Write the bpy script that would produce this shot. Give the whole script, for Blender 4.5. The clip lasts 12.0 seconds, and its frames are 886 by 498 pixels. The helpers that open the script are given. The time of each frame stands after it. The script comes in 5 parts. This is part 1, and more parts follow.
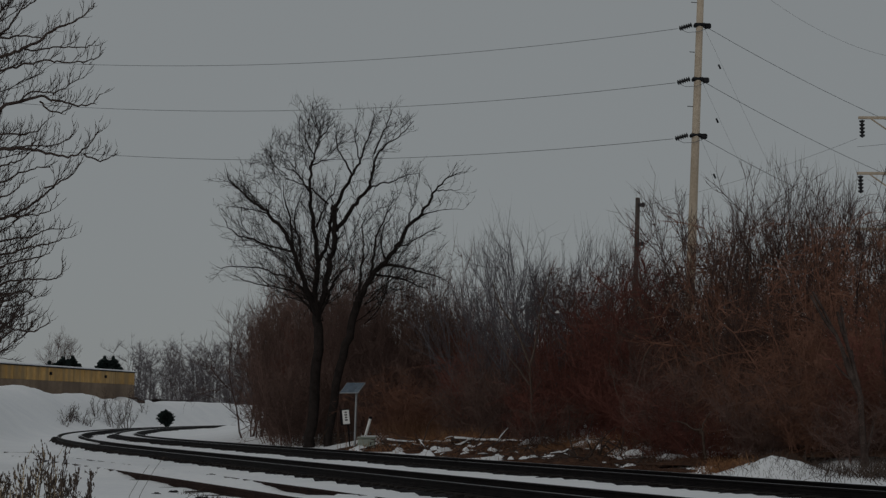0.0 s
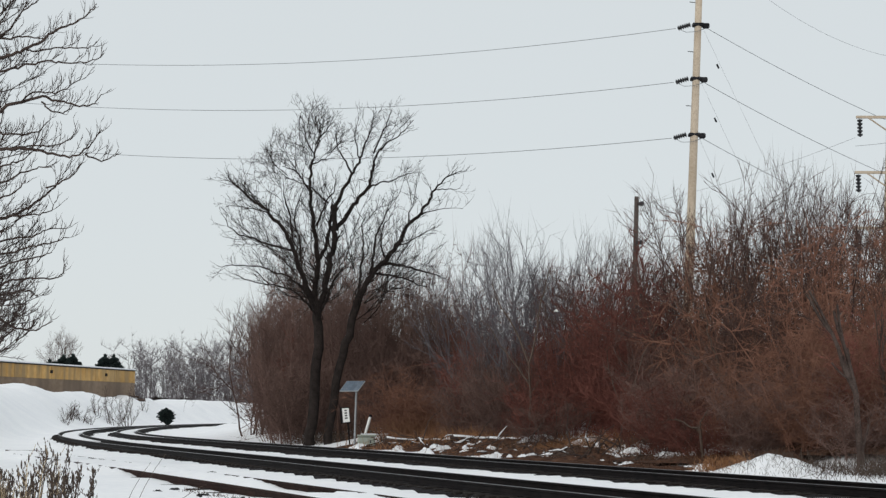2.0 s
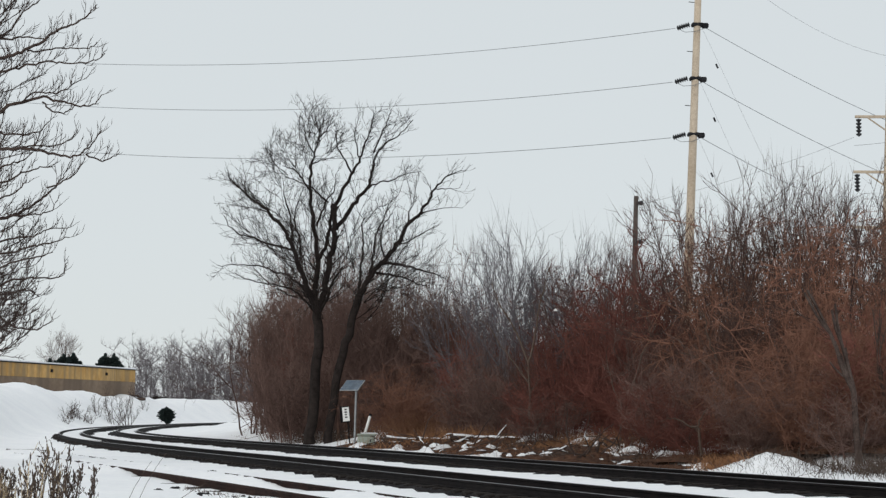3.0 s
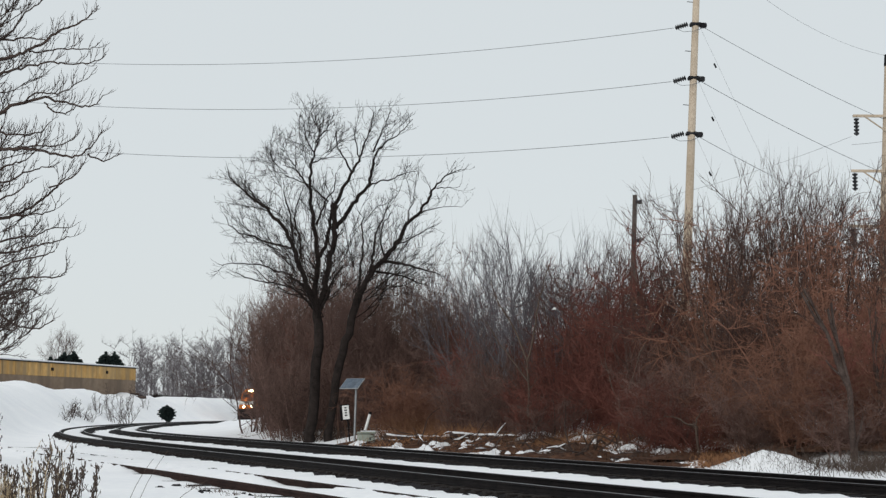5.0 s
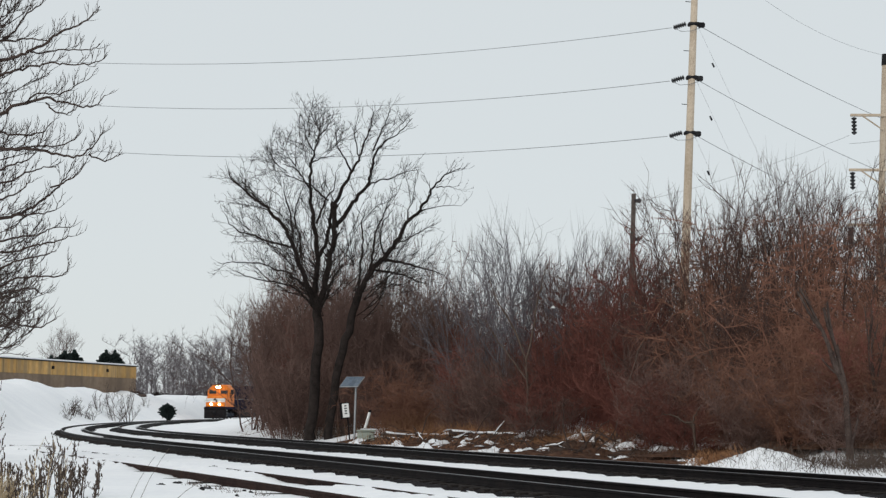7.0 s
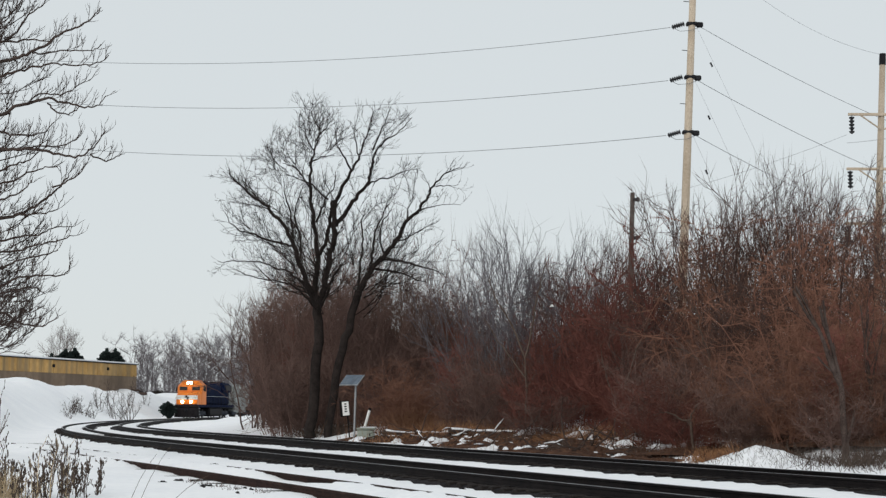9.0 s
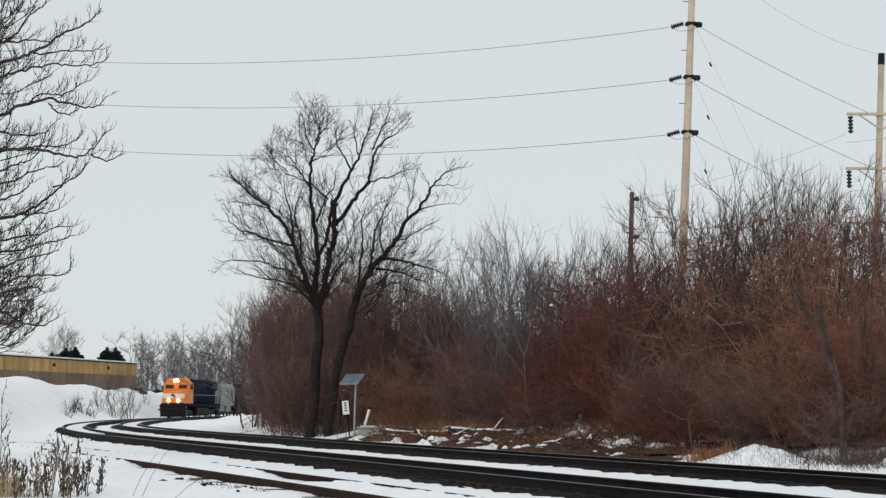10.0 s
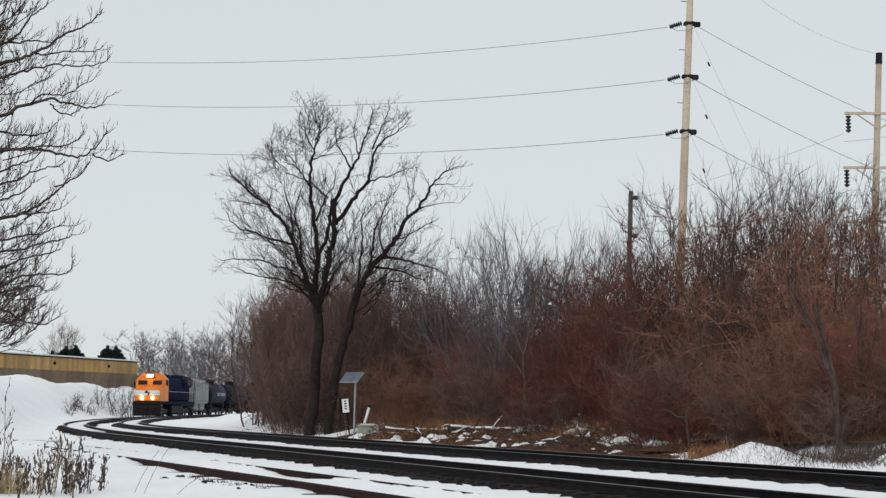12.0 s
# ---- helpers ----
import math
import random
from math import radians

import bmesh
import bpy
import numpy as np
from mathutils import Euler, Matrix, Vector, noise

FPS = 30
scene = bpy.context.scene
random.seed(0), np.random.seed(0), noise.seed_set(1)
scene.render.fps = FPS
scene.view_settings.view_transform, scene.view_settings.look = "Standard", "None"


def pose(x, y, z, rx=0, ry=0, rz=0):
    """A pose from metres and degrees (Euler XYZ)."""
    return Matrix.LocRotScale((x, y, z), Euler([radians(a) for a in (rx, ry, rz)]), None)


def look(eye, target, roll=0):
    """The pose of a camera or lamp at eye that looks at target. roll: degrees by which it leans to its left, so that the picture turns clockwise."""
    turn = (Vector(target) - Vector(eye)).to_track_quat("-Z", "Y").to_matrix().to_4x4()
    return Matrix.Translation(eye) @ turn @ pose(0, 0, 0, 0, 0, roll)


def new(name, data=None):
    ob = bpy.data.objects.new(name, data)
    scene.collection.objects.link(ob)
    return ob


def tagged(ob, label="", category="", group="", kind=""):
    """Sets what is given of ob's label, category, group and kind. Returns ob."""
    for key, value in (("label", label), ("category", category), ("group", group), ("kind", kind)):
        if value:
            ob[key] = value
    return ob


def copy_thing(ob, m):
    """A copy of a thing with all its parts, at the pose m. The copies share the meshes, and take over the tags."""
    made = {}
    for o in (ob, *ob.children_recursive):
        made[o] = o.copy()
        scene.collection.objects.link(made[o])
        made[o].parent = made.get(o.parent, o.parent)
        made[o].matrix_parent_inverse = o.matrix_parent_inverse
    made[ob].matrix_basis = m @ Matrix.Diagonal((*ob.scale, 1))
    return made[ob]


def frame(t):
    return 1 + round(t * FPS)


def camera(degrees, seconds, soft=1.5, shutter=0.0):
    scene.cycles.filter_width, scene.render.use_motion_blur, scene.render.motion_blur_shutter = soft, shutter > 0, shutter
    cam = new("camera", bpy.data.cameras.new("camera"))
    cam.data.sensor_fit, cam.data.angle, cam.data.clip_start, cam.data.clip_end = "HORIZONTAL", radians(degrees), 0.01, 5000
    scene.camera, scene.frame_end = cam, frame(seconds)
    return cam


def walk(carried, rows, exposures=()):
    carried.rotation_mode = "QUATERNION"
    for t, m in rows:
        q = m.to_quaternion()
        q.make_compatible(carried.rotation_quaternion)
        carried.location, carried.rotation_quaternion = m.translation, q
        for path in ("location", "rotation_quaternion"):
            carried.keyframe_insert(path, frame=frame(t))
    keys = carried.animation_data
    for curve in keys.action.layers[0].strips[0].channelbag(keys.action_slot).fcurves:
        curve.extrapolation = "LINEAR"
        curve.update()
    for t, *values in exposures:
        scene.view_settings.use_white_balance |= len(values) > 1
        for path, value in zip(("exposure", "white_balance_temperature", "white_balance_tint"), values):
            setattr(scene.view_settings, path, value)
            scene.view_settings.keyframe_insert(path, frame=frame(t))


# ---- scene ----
cam = camera(31.0, 12.0, soft=1.35)
walk(cam, [
    (0.0, pose(-0.108, 0.973, 1.680, 96.0180, 0, -0.0227) @ pose(0, 0, 0, 0, 0, 0.345)),
    (1.5, pose(-0.082, 0.736, 1.679, 95.9690, 0, -0.0162) @ pose(0, 0, 0, 0, 0, 0.342)),
    (3.0, pose(-0.055, 0.494, 1.679, 95.9191, 0, -0.0103) @ pose(0, 0, 0, 0, 0, 0.333)),
    (4.5, pose(-0.028, 0.248, 1.679, 95.8686, 0, -0.0048) @ pose(0, 0, 0, 0, 0, 0.319)),
    (6.0, pose(0.000, -0.001, 1.678, 95.8176, 0, 0.0005) @ pose(0, 0, 0, 0, 0, 0.303)),
    (7.5, pose(0.029, -0.254, 1.678, 95.7665, 0, 0.0059) @ pose(0, 0, 0, 0, 0, 0.288)),
    (9.0, pose(0.057, -0.507, 1.678, 95.7154, 0, 0.0117) @ pose(0, 0, 0, 0, 0, 0.274)),
    (10.5, pose(0.086, -0.762, 1.677, 95.6648, 0, 0.0180) @ pose(0, 0, 0, 0, 0, 0.265)),
    (12.0, pose(0.115, -1.016, 1.677, 95.6147, 0, 0.0250) @ pose(0, 0, 0, 0, 0, 0.263)),
], exposures=[(0.0, -1.65), (0.2, -1.25), (0.4, -0.65), (0.6, -0.3), (0.8, -0.08), (1.0, 0.0), (12.0, 0.0)])

# ---- sky and sun: a flat winter overcast ----
world = bpy.data.worlds.new("world")
scene.world = world
world.use_nodes = True
wn, wl = world.node_tree.nodes, world.node_tree.links
wn.clear()
w_out, w_bg = wn.new("ShaderNodeOutputWorld"), wn.new("ShaderNodeBackground")
w_sky, w_mix, w_gain = wn.new("ShaderNodeTexSky"), wn.new("ShaderNodeMixRGB"), wn.new("ShaderNodeMixRGB")
w_sky.sky_type, w_sky.sun_disc = "NISHITA", False
w_sky.sun_elevation, w_sky.sun_rotation = radians(32), radians(205)
w_gain.blend_type = "MULTIPLY"
w_gain.inputs[0].default_value = 1.0
w_gain.inputs[2].default_value = (0.10, 0.10, 0.10, 1)
w_mix.inputs[0].default_value = 0.93
w_mix.inputs[2].default_value = (0.70, 0.745, 0.76, 1)
wl.new(w_sky.outputs[0], w_gain.inputs[1])
wl.new(w_gain.outputs[0], w_mix.inputs[1])
wl.new(w_mix.outputs[0], w_bg.inputs[0])
w_bg.inputs[1].default_value = 1.0
wl.new(w_bg.outputs[0], w_out.inputs[0])

sun = new("sun", bpy.data.lights.new("sun", "SUN"))
sun.data.energy, sun.data.angle, sun.data.color = 0.9, radians(25), (1.0, 0.95, 0.88)
sun.matrix_world = look((-40, -80, 60), (0, 0, 0))


# ---- materials ----
def material(name, a, b, scale=4.0, rough=0.8, metal=0.0, bump=0.0, bump_scale=None, fine=None, coat=0.0, spec=None, vary_by=(0.85, 1.12)):
    """Two colours mixed by noise at two scales, with relief."""
    m = bpy.data.materials.new(name)
    m.use_nodes = True
    n, l = m.node_tree.nodes, m.node_tree.links
    bsdf = n["Principled BSDF"]
    co = n.new("ShaderNodeTexCoord")
    big, small = n.new("ShaderNodeTexNoise"), n.new("ShaderNodeTexNoise")
    big.inputs["Scale"].default_value, small.inputs["Scale"].default_value = scale, fine or scale * 7
    big.inputs["Detail"].default_value = small.inputs["Detail"].default_value = 4
    for tex in (big, small):
        l.new(co.outputs["Object"], tex.inputs["Vector"])
    add = n.new("ShaderNodeMath")
    add.operation = "ADD"
    l.new(big.outputs[0], add.inputs[0])
    l.new(small.outputs[0], add.inputs[1])
    ramp = n.new("ShaderNodeMapRange")
    ramp.inputs[1].default_value, ramp.inputs[2].default_value = 0.75, 1.25
    l.new(add.outputs[0], ramp.inputs[0])
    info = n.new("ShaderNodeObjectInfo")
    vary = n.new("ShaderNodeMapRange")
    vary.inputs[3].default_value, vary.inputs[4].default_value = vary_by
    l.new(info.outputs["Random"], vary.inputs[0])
    mix = n.new("ShaderNodeMixRGB")
    mix.inputs[1].default_value, mix.inputs[2].default_value = (*a, 1), (*b, 1)
    l.new(ramp.outputs[0], mix.inputs[0])
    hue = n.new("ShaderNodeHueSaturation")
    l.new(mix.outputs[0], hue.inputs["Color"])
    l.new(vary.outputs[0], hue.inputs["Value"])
    l.new(hue.outputs[0], bsdf.inputs["Base Color"])
    bsdf.inputs["Roughness"].default_value, bsdf.inputs["Metallic"].default_value = rough, metal
    bsdf.inputs["Coat Weight"].default_value = coat
    bsdf.inputs["Specular IOR Level"].default_value = spec if spec is not None else 0.12 if rough > 0.6 else 0.4
    if bump:
        rel, bt = n.new("ShaderNodeBump"), n.new("ShaderNodeTexNoise")
        bt.inputs["Scale"].default_value, bt.inputs["Detail"].default_value = bump_scale or scale * 5, 5
        l.new(co.outputs["Object"], bt.inputs["Vector"])
        l.new(bt.outputs[0], rel.inputs["Height"])
        rel.inputs["Strength"].default_value, rel.inputs["Distance"].default_value = bump, 0.05
        l.new(rel.outputs[0], bsdf.inputs["Normal"])
    return m


def glow(name, color, strength):
    m = bpy.data.materials.new(name)
    m.use_nodes = True
    bsdf = m.node_tree.nodes["Principled BSDF"]
    bsdf.inputs["Base Color"].default_value = (*color, 1)
    bsdf.inputs["Emission Color"].default_value = (*color, 1)
    bsdf.inputs["Emission Strength"].default_value = strength
    return m


def streaked(m, dark, scale):
    """Rain streaks that run down a wall."""
    n, l = m.node_tree.nodes, m.node_tree.links
    bsdf = n["Principled BSDF"]
    src = bsdf.inputs["Base Color"].links[0].from_socket
    co, mp, tx, rp, mx = n.new("ShaderNodeTexCoord"), n.new("ShaderNodeMapping"), n.new("ShaderNodeTexNoise"), n.new("ShaderNodeMapRange"), n.new("ShaderNodeMixRGB")
    mp.inputs["Scale"].default_value = (1, 1, 0.12)
    tx.inputs["Scale"].default_value, tx.inputs["Detail"].default_value = scale, 5
    rp.inputs[1].default_value, rp.inputs[2].default_value, rp.inputs[4].default_value = 0.42, 0.62, 0.80
    mx.inputs[2].default_value = (*dark, 1)
    l.new(co.outputs["Object"], mp.inputs[0])
    l.new(mp.outputs[0], tx.inputs["Vector"])
    l.new(tx.outputs[0], rp.inputs[0])
    l.new(rp.outputs[0], mx.inputs[0])
    l.new(src, mx.inputs[1])
    l.new(mx.outputs[0], bsdf.inputs["Base Color"])


SNOW = material("snow", (0.80, 0.81, 0.84), (0.88, 0.885, 0.90), 0.35, 0.75, bump=0.6, bump_scale=1.6, fine=6)
SNOW_CRUST = material("snow_crust", (0.74, 0.75, 0.78), (0.86, 0.865, 0.88), 2.0, 0.7, bump=0.6, bump_scale=9)
BALLAST = material("ballast", (0.008, 0.007, 0.008), (0.026, 0.023, 0.025), 1.2, 0.95, bump=0.9, bump_scale=24, fine=30)
RAIL = material("rail_steel", (0.006, 0.005, 0.006), (0.018, 0.014, 0.014), 3.0, 0.7, 0.2, fine=25)
RAIL_RUST = material("rusty_rail", (0.016, 0.009, 0.008), (0.042, 0.022, 0.018), 3.0, 0.85, 0.1, fine=25)
RAIL_HEAD = material("rail_head", (0.16, 0.16, 0.17), (0.28, 0.28, 0.29), 2.0, 0.35, 0.9)
TIE = material("tie_wood", (0.012, 0.010, 0.010), (0.032, 0.027, 0.025), 3.0, 0.9, bump=0.5)
BARK = material("bark", (0.040, 0.028, 0.025), (0.100, 0.074, 0.064), 3.0, 0.95, bump=0.7, bump_scale=14)
BARK_DARK = material("dark_bark", (0.014, 0.011, 0.010), (0.040, 0.031, 0.028), 3.0, 0.95, bump=0.6, bump_scale=14)
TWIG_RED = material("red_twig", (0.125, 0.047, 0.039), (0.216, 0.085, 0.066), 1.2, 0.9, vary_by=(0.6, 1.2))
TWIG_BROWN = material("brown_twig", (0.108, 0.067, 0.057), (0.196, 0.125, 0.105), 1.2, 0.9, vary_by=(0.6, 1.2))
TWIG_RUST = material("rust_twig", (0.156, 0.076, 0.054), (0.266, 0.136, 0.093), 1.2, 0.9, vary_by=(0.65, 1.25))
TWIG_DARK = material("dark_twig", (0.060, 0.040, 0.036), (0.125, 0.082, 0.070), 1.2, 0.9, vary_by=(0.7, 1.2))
TWIG_GREY = material("grey_twig", (0.085, 0.080, 0.090), (0.17, 0.155, 0.165), 1.2, 0.9)
# far twigs: distance haze is put into this paler grey
TWIG_FAR_HAZED = material("far_twig", (0.125, 0.112, 0.120), (0.195, 0.178, 0.188), 0.6, 0.95)
GRASS_DRY = material("dry_grass", (0.17, 0.080, 0.040), (0.33, 0.175, 0.090), 2.0, 0.9)
WEED = material("dry_weed", (0.028, 0.021, 0.018), (0.150, 0.112, 0.092), 9.0, 0.9)
STRAW = material("straw", (0.36, 0.27, 0.16), (0.55, 0.44, 0.30), 4.0, 0.9)
NEEDLE = material("needles", (0.012, 0.018, 0.018), (0.028, 0.040, 0.036), 2.0, 0.9)
POLE = material("weathered_pole", (0.40, 0.32, 0.24), (0.56, 0.47, 0.37), 0.8, 0.9, bump=0.4, bump_scale=10, fine=14)
POLE_DARK = material("dark_pole", (0.060, 0.050, 0.046), (0.125, 0.104, 0.092), 1.0, 0.9, bump=0.4, bump_scale=10)
PORCELAIN = material("dark_insulator", (0.010, 0.011, 0.014), (0.025, 0.026, 0.03), 3.0, 0.3)
STEEL_DARK = material("dark_steel", (0.012, 0.012, 0.014), (0.03, 0.03, 0.033), 3.0, 0.65, 0.2)
GALV = material("galvanised_steel", (0.28, 0.29, 0.30), (0.40, 0.41, 0.42), 4.0, 0.5, 0.6)
WIRE = material("wire", (0.16, 0.17, 0.18), (0.24, 0.25, 0.26), 1.0, 0.5, 0.6)
WALL_OCHRE = material("ochre_panel", (0.42, 0.24, 0.08), (0.55, 0.35, 0.14), 0.22, 0.8, bump=0.2, bump_scale=3, fine=1.5)
WALL_TAN = material("tan_panel", (0.20, 0.145, 0.105), (0.28, 0.21, 0.155), 0.25, 0.85, bump=0.2, bump_scale=3, fine=1.5)
streaked(WALL_OCHRE, (0.26, 0.19, 0.11), 0.9)
streaked(WALL_TAN, (0.14, 0.105, 0.08), 0.45)
CELL = material("solar_cell", (0.10, 0.13, 0.17), (0.15, 0.18, 0.22), 3.0, 0.18, 0.1)
BOX_GREEN = material("pale_green_paint", (0.24, 0.27, 0.23), (0.33, 0.36, 0.31), 5.0, 0.6, bump=0.1)
WHITE = material("white_paint", (0.70, 0.70, 0.68), (0.82, 0.82, 0.80), 6.0, 0.6)
BLACK = material("black_paint", (0.006, 0.005, 0.006), (0.015, 0.013, 0.014), 3.0, 0.7)
CORN = material("orange_paint", (0.70, 0.165, 0.004), (0.80, 0.215, 0.008), 1.0, 0.5)
NAVY = material("navy_paint", (0.003, 0.006, 0.020), (0.009, 0.015, 0.042), 1.0, 0.75, spec=0.02)
GLASS = material("dark_glass", (0.010, 0.009, 0.009), (0.02, 0.018, 0.018), 1.0, 0.2, spec=0.08)
HOPPER = material("hopper_grey", (0.19, 0.205, 0.20), (0.29, 0.305, 0.295), 0.8, 0.65, bump=0.1)
TANK = material("tank_black", (0.004, 0.006, 0.014), (0.011, 0.014, 0.026), 0.9, 0.6, spec=0.05)
TANK_GREY = material("tank_grey", (0.007, 0.010, 0.022), (0.018, 0.022, 0.040), 0.9, 0.55, spec=0.07)
TRUCK = material("truck_steel", (0.012, 0.014, 0.02), (0.09, 0.10, 0.12), 2.5, 0.8, 0.0)
PALE_BARK = material("pale_bark", (0.075, 0.054, 0.043), (0.145, 0.108, 0.088), 3.0, 0.9, bump=0.4)
LITTER = material("leaf_litter", (0.022, 0.012, 0.009), (0.125, 0.062, 0.038), 5.0, 0.95, bump=1.0, bump_scale=22)
TAWNY = material("tawny_grass", (0.14, 0.072, 0.044), (0.27, 0.145, 0.088), 1.0, 0.95)
LAMP = glow("headlight", (1.0, 0.78, 0.42), 28.0)
LAMP_LOW = glow("ditch_light", (1.0, 0.86, 0.62), 22.0)


# ---- mesh helpers ----
class Geo:
    """Gathers vertices and faces for one mesh."""

    def __init__(self):
        self.v, self.f, self.n = [], [], 0

    def add(self, verts, faces):
        verts = np.asarray(verts, float).reshape(-1, 3)
        self.v.append(verts)
        self.f.extend([tuple(i + self.n for i in f) for f in faces])
        self.n += len(verts)
        return self

    def tube(self, pts, radii, sides=3, cap=False):
        pts = np.asarray(pts, float)
        k = len(pts)
        d = np.gradient(pts, axis=0)
        d /= np.linalg.norm(d, axis=1)[:, None] + 1e-9
        ref = np.array([0.31, 0.17, 0.93]) if abs(d[0][2]) < 0.8 else np.array([0.93, 0.31, 0.17])
        a = np.cross(d, ref)
        a /= np.linalg.norm(a, axis=1)[:, None] + 1e-9
        b = np.cross(d, a)
        ang = np.arange(sides) * 2 * math.pi / sides
        r = np.broadcast_to(np.asarray(radii, float), (k,))
        ring = (a[:, None, :] * np.cos(ang)[None, :, None] + b[:, None, :] * np.sin(ang)[None, :, None]) * r[:, None, None]
        verts = (pts[:, None, :] + ring).reshape(-1, 3)
        faces = [(i * sides + j, i * sides + (j + 1) % sides, (i + 1) * sides + (j + 1) % sides, (i + 1) * sides + j)
                 for i in range(k - 1) for j in range(sides)]
        if cap:
            faces += [tuple(range(sides))[::-1], tuple((k - 1) * sides + j for j in range(sides))]
        return self.add(verts, faces)

    def spike(self, a, b, r):
        """A thin pointed twig."""
        a, b = np.asarray(a, float), np.asarray(b, float)
        d = b - a
        u = np.cross(d, (0.31, 0.17, 0.93))
        u *= r / (np.linalg.norm(u) + 1e-9)
        w = np.cross(d, u)
        w *= r / (np.linalg.norm(w) + 1e-9)
        return self.add([a + u, a - 0.5 * u + 0.87 * w, a - 0.5 * u - 0.87 * w, b], [(0, 1, 3), (1, 2, 3), (2, 0, 3)])

    def box(self, c, s, bevel=0.03, m=None, top=None):
        """A box with chamfered edges; top: how far its upper face narrows (x, y)."""
        h = np.array(s, float) / 2
        e = min(bevel, *(h * 0.45))
        verts, faces = [], []
        for sx in (-1, 1):
            for sy in (-1, 1):
                for sz in (-1, 1):
                    sg = np.array([sx, sy, sz])
                    for ax in range(3):
                        q = h - e
                        q[ax] = h[ax]
                        verts.append(sg * q)
        idx = {(sx, sy, sz): 3 * i for i, (sx, sy, sz) in enumerate([(x, y, z) for x in (-1, 1) for y in (-1, 1) for z in (-1, 1)])}
        for ax in range(3):
            o = [i for i in range(3) if i != ax]
            for s_ in (-1, 1):
                loop = []
                for p in ((-1, -1), (1, -1), (1, 1), (-1, 1)):
                    k = [0, 0, 0]
                    k[ax], k[o[0]], k[o[1]] = s_, p[0], p[1]
                    loop.append(idx[tuple(k)] + ax)
                faces.append(tuple(loop))
            for p in ((-1, -1), (-1, 1), (1, -1), (1, 1)):
                k0, k1 = [0, 0, 0], [0, 0, 0]
                k0[o[0]], k0[o[1]], k0[ax] = p[0], p[1], -1
                k1[o[0]], k1[o[1]], k1[ax] = p[0], p[1], 1
                i0, i1 = idx[tuple(k0)], idx[tuple(k1)]
                faces.append((i0 + o[0], i1 + o[0], i1 + o[1], i0 + o[1]))
        for k, i in idx.items():
            faces.append((i, i + 1, i + 2))
        verts = np.array(verts)
        if top is not None:
            up = (verts[:, 2] / h[2] + 1) / 2
            verts[:, 0] -= np.sign(verts[:, 0]) * up * top[0]
            verts[:, 1] -= np.sign(verts[:, 1]) * up * top[1]
        verts = verts + np.array(c, float)
        if m is not None:
            verts = verts @ np.array(m.to_3x3()).T + np.array(m.translation)
        return self.add(verts, faces)

    def lathe(self, c, profile, axis=2, sides=16):
        """profile: (radius, height along the axis)."""
        ang = np.arange(sides) * 2 * math.pi / sides
        verts = []
        for r, h in profile:
            for a in ang:
                p = [r * math.cos(a), r * math.sin(a)]
                p.insert(axis, h)
                verts.append(np.array(p) + np.array(c, float))
        k = len(profile)
        faces = [(i * sides + j, i * sides + (j + 1) % sides, (i + 1) * sides + (j + 1) % sides, (i + 1) * sides + j)
                 for i in range(k - 1) for j in range(sides)]
        faces += [tuple(range(sides))[::-1], tuple((k - 1) * sides + j for j in range(sides))]
        return self.add(verts, faces)

    def loft(self, sections):
        """Joins equal closed sections (each a list of points) and caps the ends."""
        k, s = len(sections), len(sections[0])
        faces = [(i * s + j, i * s + (j + 1) % s, (i + 1) * s + (j + 1) % s, (i + 1) * s + j) for i in range(k - 1) for j in range(s)]
        faces += [tuple(range(s))[::-1], tuple((k - 1) * s + j for j in range(s))]
        return self.add(np.array(sections).reshape(-1, 3), faces)

    def mesh(self, name, mat, smooth=False):
        me = bpy.data.meshes.new(name)
        me.from_pydata(np.concatenate(self.v).tolist(), [], self.f)
        bm = bmesh.new()
        bm.from_mesh(me)
        if len(bm.faces) < 60000:
            bmesh.ops.recalc_face_normals(bm, faces=bm.faces)
        bm.to_mesh(me)
        bm.free()
        me.materials.append(mat)
        if smooth:
            me.polygons.foreach_set("use_smooth", [True] * len(me.polygons))
        me.update()
        return me


def part(name, geo, mat, parent, label="", at=None, smooth=False, kind=""):
    """Links a mesh as one part of a thing."""
    ob = new(name, geo.mesh(name, mat, smooth) if isinstance(geo, Geo) else geo)
    ob.parent = parent
    if at is not None:
        ob.matrix_basis = at
    return tagged(ob, label=label, kind=kind)


def thing(name, label, category, at=None, group="", kind=""):
    ob = new(name)
    if at is not None:
        ob.matrix_basis = at
    return tagged(ob, label, category, group, kind)


def solid(name, geo, mat, label, category, at=None, group="", kind="", smooth=False):
    ob = new(name, geo.mesh(name, mat, smooth))
    if at is not None:
        ob.matrix_basis = at
    return tagged(ob, label, category, group, kind)


